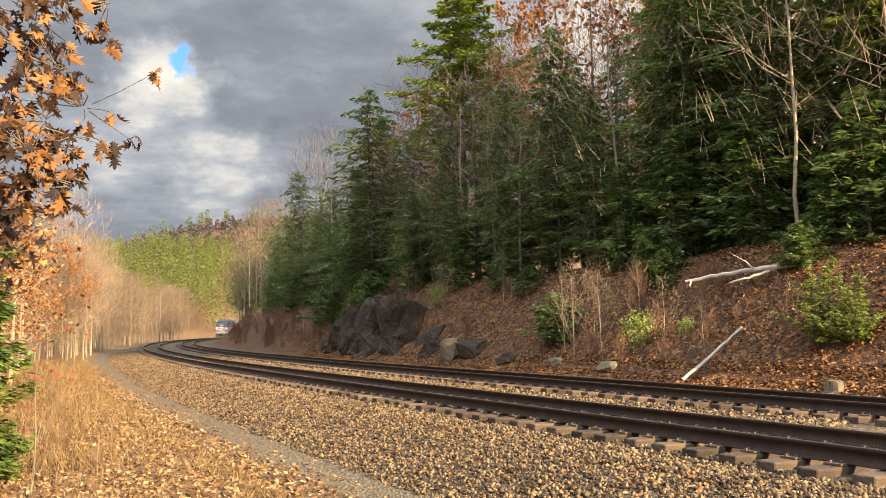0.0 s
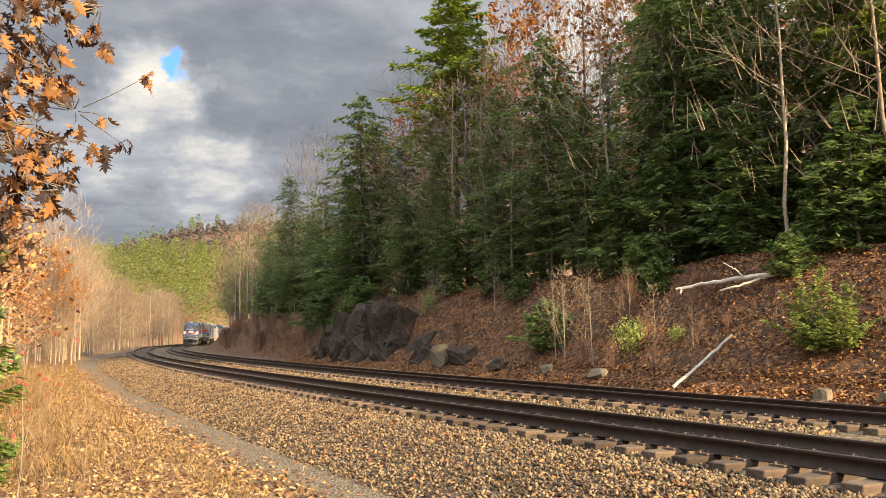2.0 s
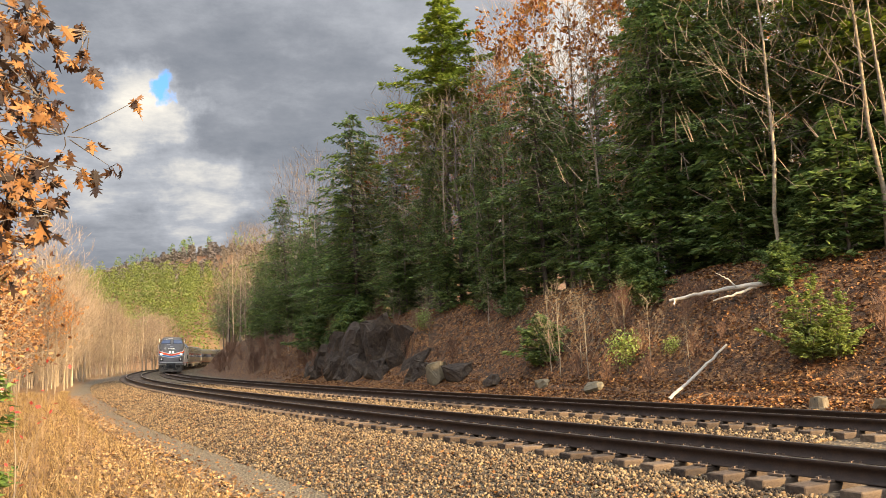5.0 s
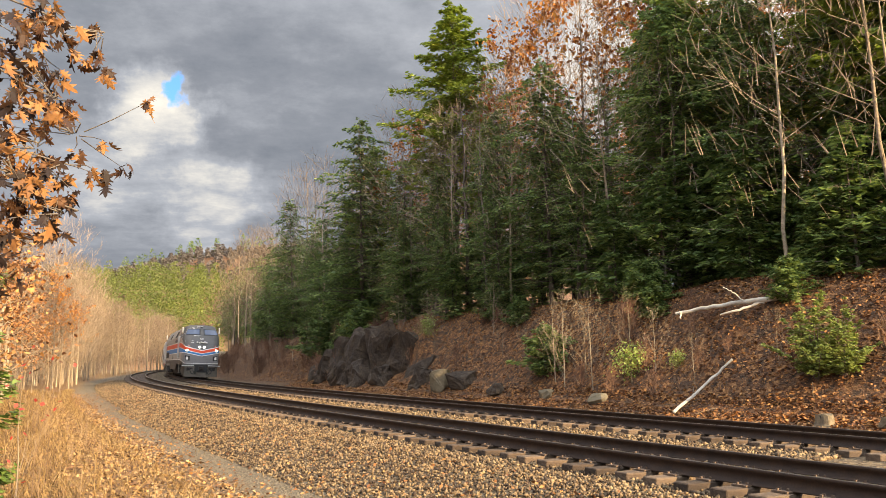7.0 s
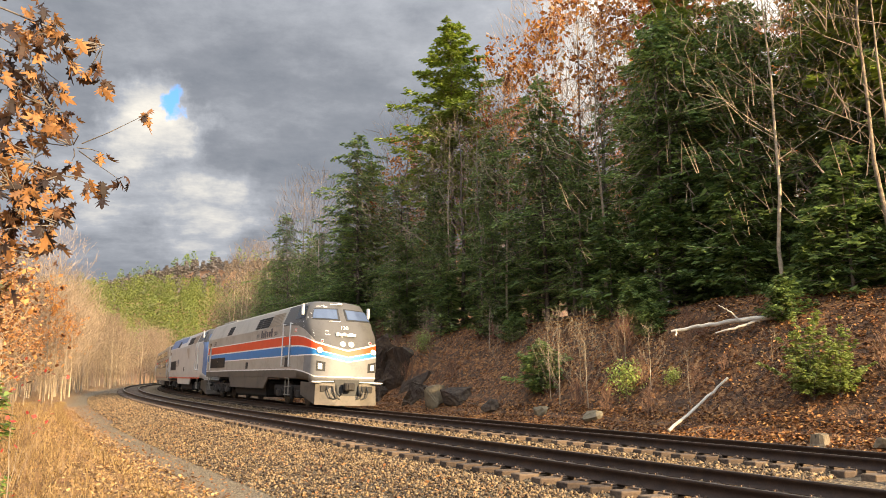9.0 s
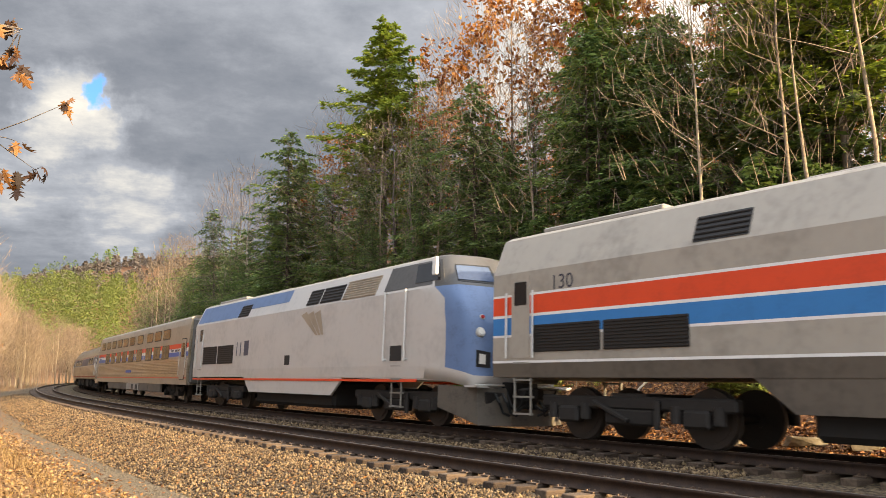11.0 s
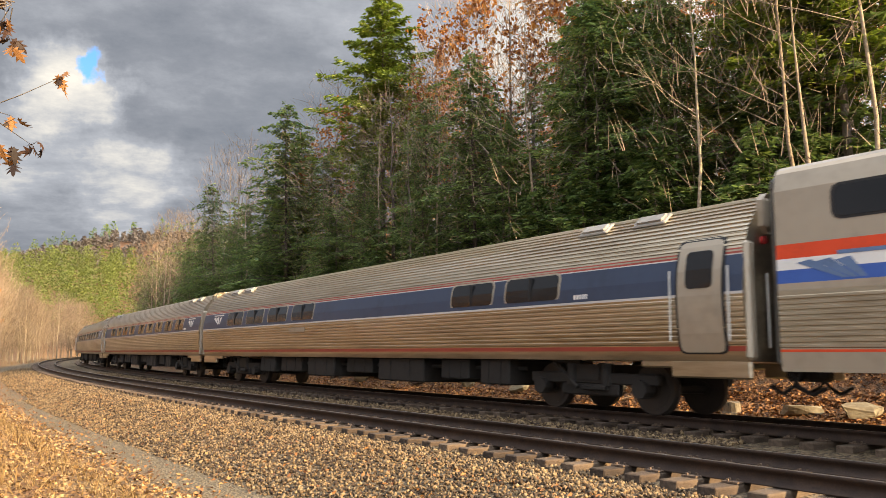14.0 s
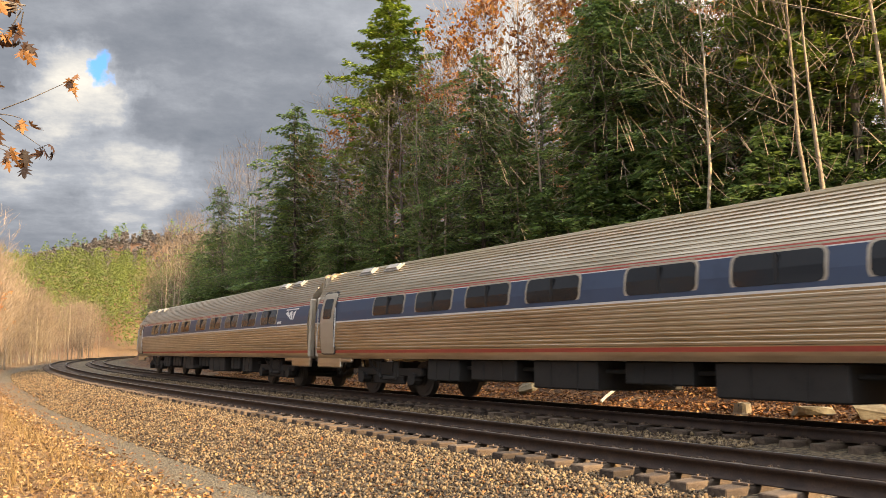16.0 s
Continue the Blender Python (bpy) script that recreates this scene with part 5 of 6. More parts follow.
    bare = [broadleaf("bare_tree", "bare pale-barked birch with fine reddish twigs", 15, 41 + k, M_BIRCH, r0=0.085, n_main=14, levels=3) for k in range(2)]
    for k, t in enumerate(bare):
        twig_crown(t, 15, 320 + k, 800, M_TWIGPINK, 0.5, 0.013)
    for k, (s, u, h) in enumerate(((41, -8.2, 14.4), (37.5, -10, 12), (44.5, -8.4, 12.5), (29.5, -11, 16), (6.3, -8.6, 13), (-4.8, -9.0, 14), (-6.8, -9.5, 15), (-1.6, -8.8, 13), (14, -9, 12), (19.5, -9, 12), (34, -8.4, 9), (26.5, -8.6, 10.5))):
        put(bare[k % 2], s, u, h, 15)
    for k in range(22):
        put(R.choice(bare), R.uniform(6, 60), -R.uniform(9, 22), R.uniform(10, 16), 15)
    oak = broadleaf("oak", "tall oak with orange-brown autumn leaves", 19, 51, M_BARK, M_ORANGE, 2500, 0.115, r0=0.13, n_main=18)
    twig_crown(oak, 19, 330, 1600, M_TWIGPINK, 0.45, 0.014)
    for s, u, h in ((20.5, -17, 20), (15.5, -15, 20.5), (9.5, -17, 21), (12, -20, 21.5), (3, -18, 21), (-3, -20, 21), (33, -13, 15), (26, -17, 18), (-8, -17, 20), (30, -20, 17)):
        put(oak, s, u, h, 19)
    # twiggy undergrowth deep in the wood, and its trees behind
    for k in range(70):
        put(R.choice(bare + [oak]), R.uniform(-9, 62), -R.uniform(20, 44), R.uniform(7, 13), 15)
    # bare trunks standing in the shade of the wood
    pole = broadleaf("snag", "slim grey trunk without leaves", 13, 61, M_BARK, n_main=6, levels=3, clear=0.45, spread_=0.2)
    for k in range(34):
        put(pole, R.uniform(-11, 45), -R.uniform(8.6, 18), R.uniform(8, 14), 13)
    snag = broadleaf("snag", "broken leaning dead trunk, bark gone pale", 9, 66, M_BIRCH, n_main=4, levels=2, clear=0.6, spread_=0.16, r0=0.09)
    stand(snag, -5.5, -8.7, 1.0, 0, "trees on the bank")
    snag.matrix_basis = snag.matrix_basis @ pose(0, 0, 0, 4, -6, 0)
    # orange-twigged bare trees at the bend
    haze = [broadleaf("bare_tree", "bare tree with a dense round crown of orange-brown twigs", 14, 71 + k, M_BIRCH, n_main=13, levels=3, clear=0.14, spread_=0.36, r0=0.10) for k in range(3)]
    for k, t in enumerate(haze):
        twig_crown(t, 14, 300 + k, 1000, M_TWIG, 0.5, 0.013)
    for k, (s, u, h) in enumerate(((66, -8.4, 12), (72.5, -8, 13.8), (78, -7.8, 13), (84, -7.6, 12), (90, -7.5, 11), (70, -10, 13), (60, -9.5, 10), (97, -7.5, 10), (105, -7.5, 9))):
        put(haze[k % 3], s, u, h, 14)
    # the wood goes on along the inside of the bend, and shades the far track
    for k in range(46):
        s = R.uniform(86, 215)
        put(R.choice(thin + haze[:1]), s, -R.uniform(6.8, 16), R.uniform(9.5, 13), 16)
    for k in range(52):
        s = R.uniform(60, 200)
        put(R.choice(thin), s, -R.uniform(7.2, 11) - (4.5 if s < 108 else 0), R.uniform(10, 14), 16)
    # the bare wood on the outside of the curve
    for k in range(140):
        s = R.uniform(44, 185)
        u = 9.6 + (2.0 if s < 52 else 0) + R.expovariate(1 / 6.5)
        put(R.choice(haze + bare[:1]), s, min(u, 34), R.uniform(9.5, 13.5), 14)
    # thin brush at that wood's foot
    for k in range(46):
        s = R.uniform(26, 150)
        put(R.choice(haze), s, R.uniform(9.8, 14) + max(0, 45 - s) * 0.12, R.uniform(2.2, 5), 14)
    for k in range(14):
        put(oak, R.uniform(40, 85), R.uniform(10.5, 18), R.uniform(6, 10), 19)


def far_woods():
    """Pines across the valley and bare woods on the ridge, too many and far to count."""
    rng = np.random.default_rng(77)

    def wood(name, label, count, box_, height, mat, per, leaf):
        C, Z = [], []
        x = rng.uniform(box_[0], box_[1], count)
        y = rng.uniform(box_[2], box_[3], count)
        for a, b in zip(x, y):
            j = int(np.argmin((_X - a) ** 2 + (_Y - b) ** 2))
            h, s0 = _HD[j], _S[j]
            dx, dy = a - _X[j], b - _Y[j]
            s = s0 - dx * np.sin(h) + dy * np.cos(h)
            u = -dx * np.cos(h) - dy * np.sin(h)
            z0 = float(ground(s, u))
            p = place(s, u)
            ht = height * rng.uniform(0.7, 1.25)
            q = rng.uniform(0, 1, per)
            # limbs in tiers, so that the crown breaks into tufts
            tier = np.floor(q * 7)
            an = (rng.integers(0, 6, per) + tier * 0.4) * 1.047 + rng.normal(0, 0.22, per)
            q = (tier + 0.5 + rng.normal(0, 0.22, per)) / 7
            r = 0.30 * ht * np.sqrt(np.clip(1.02 - q, 0.02, 1)) * np.sqrt(rng.uniform(0.1, 1, per)) + 0.1
            C.append(np.stack([p[0] + r * np.cos(an), p[1] + r * np.sin(an), z0 + ht * (0.12 + 0.88 * q)], 1))
            Z.append(leaf * rng.uniform(0.6, 1.3, per))
        V, F = quads(np.concatenate(C), np.concatenate(Z), rng, 0.6, 1.2)
        tagged(mesh_ob(name, V, F, mat), label, "trees", kind="stuff")

    wood("far_pines", "sunlit yellow-green pines on the hillside across the valley", 620, (-230, -20, 250, 440), 15, M_FARPINE, 320, 0.30)
    wood("far_bare_wood", "grey-brown bare woods on the distant ridge", 900, (-520, -60, 640, 900), 11, M_FARBARE, 70, 1.0)
    wood("ridge_pines", "dark pines along the crest of the distant ridge", 45, (-480, -120, 850, 905), 24, M_HEMLOCK, 110, 0.9)


M_FARPINE = material("sunlit far pine needles", [(0.05, 0.075, 0.014), (0.115, 0.145, 0.03), (0.20, 0.22, 0.05)], 0.06, 0.7, rnd=0.14, island=True, translucent=0.2)
M_TWIGPINK = material("pinkish fine twigs", [(0.12, 0.085, 0.065), (0.24, 0.175, 0.13), (0.38, 0.29, 0.22)], 1.2, 0.85, rnd=0.4)
M_FARBARE = material("far bare twigs", [(0.075, 0.065, 0.06), (0.105, 0.09, 0.082), (0.14, 0.118, 0.105)], 0.03, 0.9, rnd=0.2, island=True)
forest()
far_woods()


# ---- the bank: rock, litter, saplings, dead wood ----
def boulder(bm, centre, size, seed, cuts=2, rough=0.16):
    rng = np.random.default_rng(seed)
    b = bmesh.new()
    for p in rng.uniform(-0.5, 0.5, (26, 3)):
        b.verts.new(p / max(0.4, np.linalg.norm(p, np.inf)) * 0.5)
    r = bmesh.ops.convex_hull(b, input=b.verts[:])
    dead = [e for e in r["geom_interior"] if isinstance(e, bmesh.types.BMVert)]
    bmesh.ops.delete(b, geom=dead, context="VERTS")
    bmesh.ops.subdivide_edges(b, edges=b.edges[:], cuts=cuts, use_grid_fill=True)
    bmesh.ops.triangulate(b, faces=b.faces[:])
    for v in b.verts:
        n = noise.noise_vector(v.co * 3.1 + Vector((seed, 0, 0))) * rough + noise.noise_vector(v.co * 8.0 + Vector((0, seed, 0))) * rough * 0.6
        v.co = Vector(((v.co.x + n.x) * size[0], (v.co.y + n.y) * size[1], (v.co.z + n.z) * size[2]))
    return b


def rock_outcrop():
    ob = thing("rock_outcrop", "dark fractured rock face cut into the bank", "rock")
    R = random.Random(3)
    spec = [(28.5, -5.2, 2.8, 2.2, 2.4), (26, -5.4, 3.0, 2.3, 3.1), (23.6, -5.5, 2.8, 2.4, 3.6), (21.2, -5.6, 3.0, 2.4, 3.7), (18.8, -5.7, 2.8, 2.2, 3.2), (16.8, -5.6, 2.4, 1.8, 2.4), (25, -4.7, 2.2, 1.4, 1.9), (22.3, -4.8, 2.4, 1.4, 2.0), (19.6, -4.8, 2.2, 1.3, 1.6), (15.2, -5.0, 1.8, 1.3, 1.4), (31, -5.2, 2.4, 1.8, 1.8), (13.9, -5.0, 1.5, 1.0, 1.0)]
    for k, (s, u, l, d, h) in enumerate(spec):
        b = boulder(None, None, (d, l * 0.8, h), 10 + k, 3, 0.13)
        o = part("rock_slab", b, M_ROCK, ob)
        x, y, hd = line(s)
        p = place(s, u)
        o.matrix_basis = pose(float(p[0]), float(p[1]), -0.35 + h * 0.40, R.uniform(-6, 6), R.uniform(4, 14), math.degrees(hd) + R.uniform(-14, 14))
    return ob


rock_outcrop()


def loose_rock(s, u, l, d, h, seed, label, mat=None):
    b = boulder(None, None, (d, l, h), seed, 1, 0.06)
    o = part("boulder", b, mat or M_PALEROCK)
    p = spot(s, u)
    o.matrix_basis = pose(p.x, p.y, p.z + h * 0.32, 0, 0, random.uniform(0, 90))
    return tagged(o, label, "rock", "loose rocks")


M_PALEROCK = material("pale lichened rock", [(0.08, 0.062, 0.038), (0.17, 0.135, 0.085), (0.27, 0.225, 0.145)], 1.6, 0.9, 0.8, 14)
loose_rock(12.5, -4.25, 0.85, 0.7, 1.15, 31, "pale upright block of rock at the foot of the bank")
loose_rock(11.4, -4.6, 1.2, 0.8, 0.8, 32, "grey-green block of rock in leaf litter", M_ROCK)
loose_rock(8.3, -4.4, 0.8, 0.6, 0.5, 33, "mossy rock half buried in leaves", M_ROCK)
loose_rock(2.2, -4.1, 0.6, 0.4, 0.35, 34, "small grey rock in leaf litter")
loose_rock(5.0, -4.2, 0.5, 0.4, 0.35, 35, "small grey rock in leaf litter")
loose_rock(-7.2, -3.9, 0.8, 0.45, 0.25, 36, "flat pale rock beside the track")
loose_rock(-8.4, -4.1, 0.8, 0.5, 0.35, 37, "grey rock beside the track")


def limb_thing(name, label, category, runs, mat):
    """Dead wood from paths of (s, u, z, radius)."""
    ob = thing(name, label, category)
    for k, run in enumerate(runs):
        P = np.array([place(s, u, z) for s, u, z, r in run])
        t = np.linspace(0, 1, len(run))
        tt = np.linspace(0, 1, len(run) * 4)
        Q = np.stack([np.interp(tt, t, P[:, i]) for i in range(3)], 1)
        Q += np.random.default_rng(k + 5).normal(0, 0.012, Q.shape)
        rad = np.interp(tt, t, [r * 0.66 for *_, r in run])
        V, F = tube(Q, rad, 8)
        mesh_ob("limb" if k else "stem", V, F, mat, ob, smooth_=True)
    return ob


limb_thing("fallen_branch", "bleached forked dead branch jutting from the bank", "branch", [
    [(-3.6, -8.2, 3.06, 0.15), (-2.5, -7.4, 2.95, 0.13), (-1.9, -6.8, 2.86, 0.11), (-1.1, -6.4, 2.78, 0.09), (-0.3, -6.1, 2.68, 0.08), (0.35, -5.8, 2.57, 0.07)],
    [(-2.0, -6.9, 2.82, 0.07), (-1.6, -6.4, 2.6, 0.055), (-1.15, -6.0, 2.46, 0.03)],
    [(-1.6, -6.5, 2.85, 0.04), (-1.45, -6.3, 3.1, 0.025), (-1.25, -6.1, 3.28, 0.015)],
    [(0.2, -5.85, 2.6, 0.05), (0.1, -5.7, 2.42, 0.03)],
], M_DEAD)
limb_thing("fallen_pole", "pale dead pole lying down the leafy bank", "branch", [[(-2.2, -5.1, 1.18, 0.045), (-1.8, -4.4, 0.5, 0.06), (-1.45, -3.5, -0.2, 0.07)]], M_DEAD)
R9 = random.Random(19)
for k in range(22):
    s, u = R9.uniform(-7, 16), -R9.uniform(3.9, 7.5)
    z = float(ground(s, u))
    a, ln = R9.uniform(0, 6.28), R9.uniform(0.5, 1.4)
    s2, u2 = s + ln * math.cos(a), u + 0.6 * ln * math.sin(a)
    limb_thing("fallen_stick", "thin grey dead stick lying in the leaves", "stick", [[(s, u, z + 0.06, 0.016), (s2, u2, float(ground(s2, u2)) + 0.12, 0.008)]], M_TWIG)


M_BARKPALE = material("weathered stump wood", [(0.07, 0.05, 0.03), (0.16, 0.125, 0.08), (0.26, 0.21, 0.14)], 4.0, 0.9, 0.6, 30, stretch=(3, 3, 1))


def stump():
    ob = thing("stump", "pale weathered tree stump with a split side", "stump")
    b = bmesh.new()
    n = 14
    rings = [(0.0, 0.33), (0.1, 0.27), (0.3, 0.24), (0.36, 0.23)]
    vs = [[b.verts.new(((r * (1 + 0.12 * math.sin(3 * a) + 0.06 * math.sin(7 * a))) * math.cos(a), (r * (1 + 0.12 * math.sin(3 * a))) * math.sin(a), z + 0.03 * math.sin(5 * a) * (z > 0.3))) for a in (2 * math.pi * i / n for i in range(n))] for z, r in rings]
    for p, q in zip(vs[:-1], vs[1:]):
        for i in range(n):
            b.faces.new((p[i], p[(i + 1) % n], q[(i + 1) % n], q[i]))
    b.faces.new(vs[-1])
    part("wood", b, M_BARKPALE, ob)
    p = spot(-5.6, -3.8)
    ob.matrix_basis = pose(p.x, p.y, p.z - 0.08)
    ob.scale = (0.78, 0.78, 0.78)
    # black blocks paint the shade inside the stump's split
    for k in range(2):
        box_part("split", (-0.2 - 0.02 * k, -0.14, -0.1 + 0.1 * k, -0.05 + 0.1 * k, 0.12, 0.34), M_RUBBER_SHADE, ob)


stump()


def plume_hemlock(name, label, height, seed, mat, stems=13):
    """A young hemlock of arching upswept plumes, each feathered with side sprays."""
    rng = np.random.default_rng(seed)
    ob = thing(name, label, "tree")
    wood, cen, siz, alg = [], [], [], []
    for k in range(stems):
        a = k * 2.4 + rng.normal(0, 0.25)
        q = (k + 0.5) / stems
        top = height * (1.0 - 0.62 * q) * rng.uniform(0.85, 1.1)
        out = height * (0.08 + 0.42 * q) * rng.uniform(0.8, 1.15)
        t = np.linspace(0, 1, 6)
        bow = out * (0.25 * t + 0.75 * t ** 1.6)
        path = np.stack([np.cos(a) * bow, np.sin(a) * bow, 0.04 + top * (t - 0.10 * t ** 3 * q)], 1)
        wood.append(tube(path, 0.014 * (1 - 0.85 * t) * height / 2.2, 4))
        for j in range(34):
            f = rng.uniform(0.12, 1.0)
            base = np.array([np.interp(f, t, path[:, i]) for i in range(3)])
            ln = 0.34 * (1.08 - f) * rng.uniform(0.6, 1.2) * height / 2.2 + 0.05
            d = a + rng.choice((-1, 1)) * rng.uniform(0.5, 1.5)
            n = 15
            g = np.linspace(0.1, 1, n)
            c = base + np.stack([np.cos(d) * ln * g, np.sin(d) * ln * g, ln * (0.55 * g - 0.35 * g * g)], 1) + rng.normal(0, 0.012, (n, 3))
            wood.append(tube(np.stack([base, c[-1]]), [0.004, 0.0015], 3))
            cen.append(c)
            siz.append(0.036 * rng.uniform(0.6, 1.25, n))
            alg.append(np.full(n, d))
    V, F = join(wood)
    mesh_ob("trunk", V, F, M_BARK, ob)
    V, F = sprays(np.concatenate(cen), np.concatenate(alg), np.concatenate(siz), rng)
    mesh_ob("crown", V, F, mat, ob)
    return ob


def plants():
    R = random.Random(23)
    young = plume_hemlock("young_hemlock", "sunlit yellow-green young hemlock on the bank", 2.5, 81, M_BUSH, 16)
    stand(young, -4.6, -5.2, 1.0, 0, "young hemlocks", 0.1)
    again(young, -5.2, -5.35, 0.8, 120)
    shade = conifer("young_hemlock", "low dark green young hemlock in the shade", 2.2, 1.3, 83, M_HEMLOCK, 0.02, 3.0, 0.15, 0.07, 0.7, 0.17, 0.4, 0.2)
    stand(shade, 6.2, -5.2, 0.85, 30, "young hemlocks", 0.1)
    for s, u, k in ((11.1, -7.5, 0.6), (27.5, -6.6, 1.1), (30, -6.4, 0.9), (33, -6.2, 1.2), (2.4, -7.0, 0.6), (3.2, -7.4, 0.8), (13.5, -7.8, 0.8), (36, -6.2, 1.2), (-2.6, -7.2, 0.6)):
        again(shade, s, u, k, R.uniform(0, 360))
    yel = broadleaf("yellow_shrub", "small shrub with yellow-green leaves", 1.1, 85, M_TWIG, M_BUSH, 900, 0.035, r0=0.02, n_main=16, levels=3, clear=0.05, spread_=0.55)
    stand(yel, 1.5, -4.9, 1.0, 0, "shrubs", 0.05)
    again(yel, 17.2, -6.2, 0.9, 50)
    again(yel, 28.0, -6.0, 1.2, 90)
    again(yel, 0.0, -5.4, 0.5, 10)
    sap = [broadleaf("sapling", "pale bare many-stemmed sapling on the bank", 3.4, 91 + k, M_BIRCH, r0=0.024, n_main=15, levels=3, clear=0.08, spread_=0.5, up=1.4) for k in range(3)]
    for k, sa in enumerate(sap):
        twig_crown(sa, 3.4, 340 + k, 90, M_BIRCH, 0.26, 0.0045)
        stand(sa, (4.5, 3.0, 16.5)[k], (-4.7, -4.6, -6.1)[k], (1.0, 0.97, 0.85)[k], 60 * k, "saplings", 0.1)
    for s, u, k in ((5.2, -4.9, 0.9), (3.7, -5.0, 0.8), (2.2, -5.6, 0.75), (0.8, -5.3, 0.6), (17.4, -6.2, 0.7), (21, -6.3, 0.7), (8.5, -6.0, 0.55), (-3.4, -5.4, 0.5), (-1.0, -4.9, 0.5), (10.5, -6.2, 0.6), (12.5, -7, 0.8), (28, -5.2, 0.7), (34, -5.4, 0.9), (40, -5.6, 0.9), (47, -5.5, 1.0), (55, -5.5, 1.0), (-7.0, -5.0, 0.5)):
        again(R.choice(sap), s, u, k, R.uniform(0, 360))
    red = broadleaf("brush", "reddish-brown bare brush on the bank", 1.3, 97, M_TWIGRED, r0=0.03, n_main=20, levels=3, clear=0.03, spread_=0.6, up=1.6)
    twig_crown(red, 1.3, 350, 160, M_TWIGRED, 0.2, 0.008)
    stand(red, 2.6, -6.0, 1.2, 0, "brush", 0.05)
    for k in range(60):
        again(red, R.uniform(24, 78), -R.uniform(4.3, 7.4), R.uniform(0.7, 1.6), R.uniform(0, 360))
    for k in range(70):
        s = R.uniform(-8, 48)
        again(red, s, -R.uniform(4.4, 7.6), R.uniform(0.35, 0.9), R.uniform(0, 360))


M_TWIGRED = material("red-brown twigs", [(0.10, 0.05, 0.03), (0.20, 0.10, 0.06), (0.30, 0.17, 0.1)], 1.2, 0.85, rnd=0.4)
plants()


# ---- the near side: oak branches over the path, pine, weeds ----
def leaf_shape():
    """A lobed oak leaf, 0.13 m long, slightly folded."""
    out = [(0, 0), (0.009, 0.016), (0.034, 0.020), (0.014, 0.036), (0.052, 0.060), (0.018, 0.064), (0.046, 0.100), (0.014, 0.094), (0.012, 0.116), (0, 0.135)]
    return np.array([(x, y, abs(x) * 0.35) for x, y in out] + [(-x, y, abs(x) * 0.35) for x, y in out[-2:0:-1]])


def overhanging_oak():
    rng = np.random.default_rng(101)
    ob = thing("oak", "oak with dry curled brown leaves overhanging the path", "tree")
    root = np.array([-5.3, 5.2, -0.6])
    wood = [tube(np.array([root, root + [0.05, 0.1, 2.5], root + [0.2, 0.2, 5.0], root + [0.15, 0.5, 8.0]]), [0.17, 0.14, 0.11, 0.05], 9)]
    clusters = [(-2.92, 5.24, 3.52, 9), (-2.76, 5.33, 3.27, 11), (-2.49, 5.46, 3.82, 8), (-2.84, 5.28, 2.88, 14), (-2.62, 5.40, 3.01, 11), (-2.96, 5.22, 2.68, 16), (-2.87, 5.27, 2.53, 14), (-2.67, 5.37, 2.42, 7), (-2.95, 5.22, 2.40, 9), (-3.01, 5.19, 2.07, 9), (-2.82, 5.29, 2.16, 5), (-2.97, 5.21, 1.93, 7), (-2.95, 5.23, 3.44, 6), (-2.92, 5.25, 3.66, 5), (-3.26, 5.04, 2.88, 12), (-3.48, 4.89, 2.46, 12), (-3.05, 5.1, 3.85, 9), (-3.3, 5.0, 3.5, 10), (-2.7, 5.4, 2.8, 9), (-2.8, 5.3, 3.95, 8), (-3.2, 5.1, 2.2, 9)]
    shape = leaf_shape()
    LV, LF = [], []
    o = 0
    for x, y, z, n in clusters:
        c = np.array([x, y, z])
        # a limb from the trunk, then twigs to the leaves
        start = root + [0.1, 0.2, z + 0.6 + rng.uniform(0.2, 1.0)]
        t = np.linspace(0, 1, 6)[:, None]
        path = start * (1 - t) + c * t + np.sin(np.pi * t) * np.array([0, 0, 0.12]) + rng.normal(0, 0.03, (6, 3))
        wood.append(tube(path, np.linspace(0.022, 0.006, 6), 5))
        for k in range(int(n * 4.4)):
            # the leaves hang in bunches from the twigs' ends
            if k % 5 == 0:
                tip = c + rng.normal(0, 1, 3) * [0.14, 0.24, 0.15] - [0.08, 0.03, 0]
                wood.append(tube(np.array([c + (tip - c) * 0.1, (c + tip) / 2 + rng.normal(0, 0.03, 3), tip]), [0.005, 0.004, 0.002], 3))
            p = tip + rng.normal(0, 0.028, 3)
            m = Euler((rng.uniform(-2.4, -0.4), rng.normal(0, 0.7), rng.uniform(0, 6.28))).to_matrix()
            sc = rng.uniform(0.65, 1.2)
            curl = shape.copy()
            curl[:, 2] += rng.uniform(-6, 9) * (curl[:, 1] - 0.05) ** 2
            LV.append(curl * sc @ np.array(m).T + p)
            LF.append(list(range(o, o + len(shape))))
            o += len(shape)
    V, F = join(wood)
    mesh_ob("trunk", V, F, M_BARK, ob)
    mesh_ob("crown", [tuple(v) for v in np.concatenate(LV)], LF, M_BROWN, ob, "dry brown lobed leaves")
    return ob


overhanging_oak()


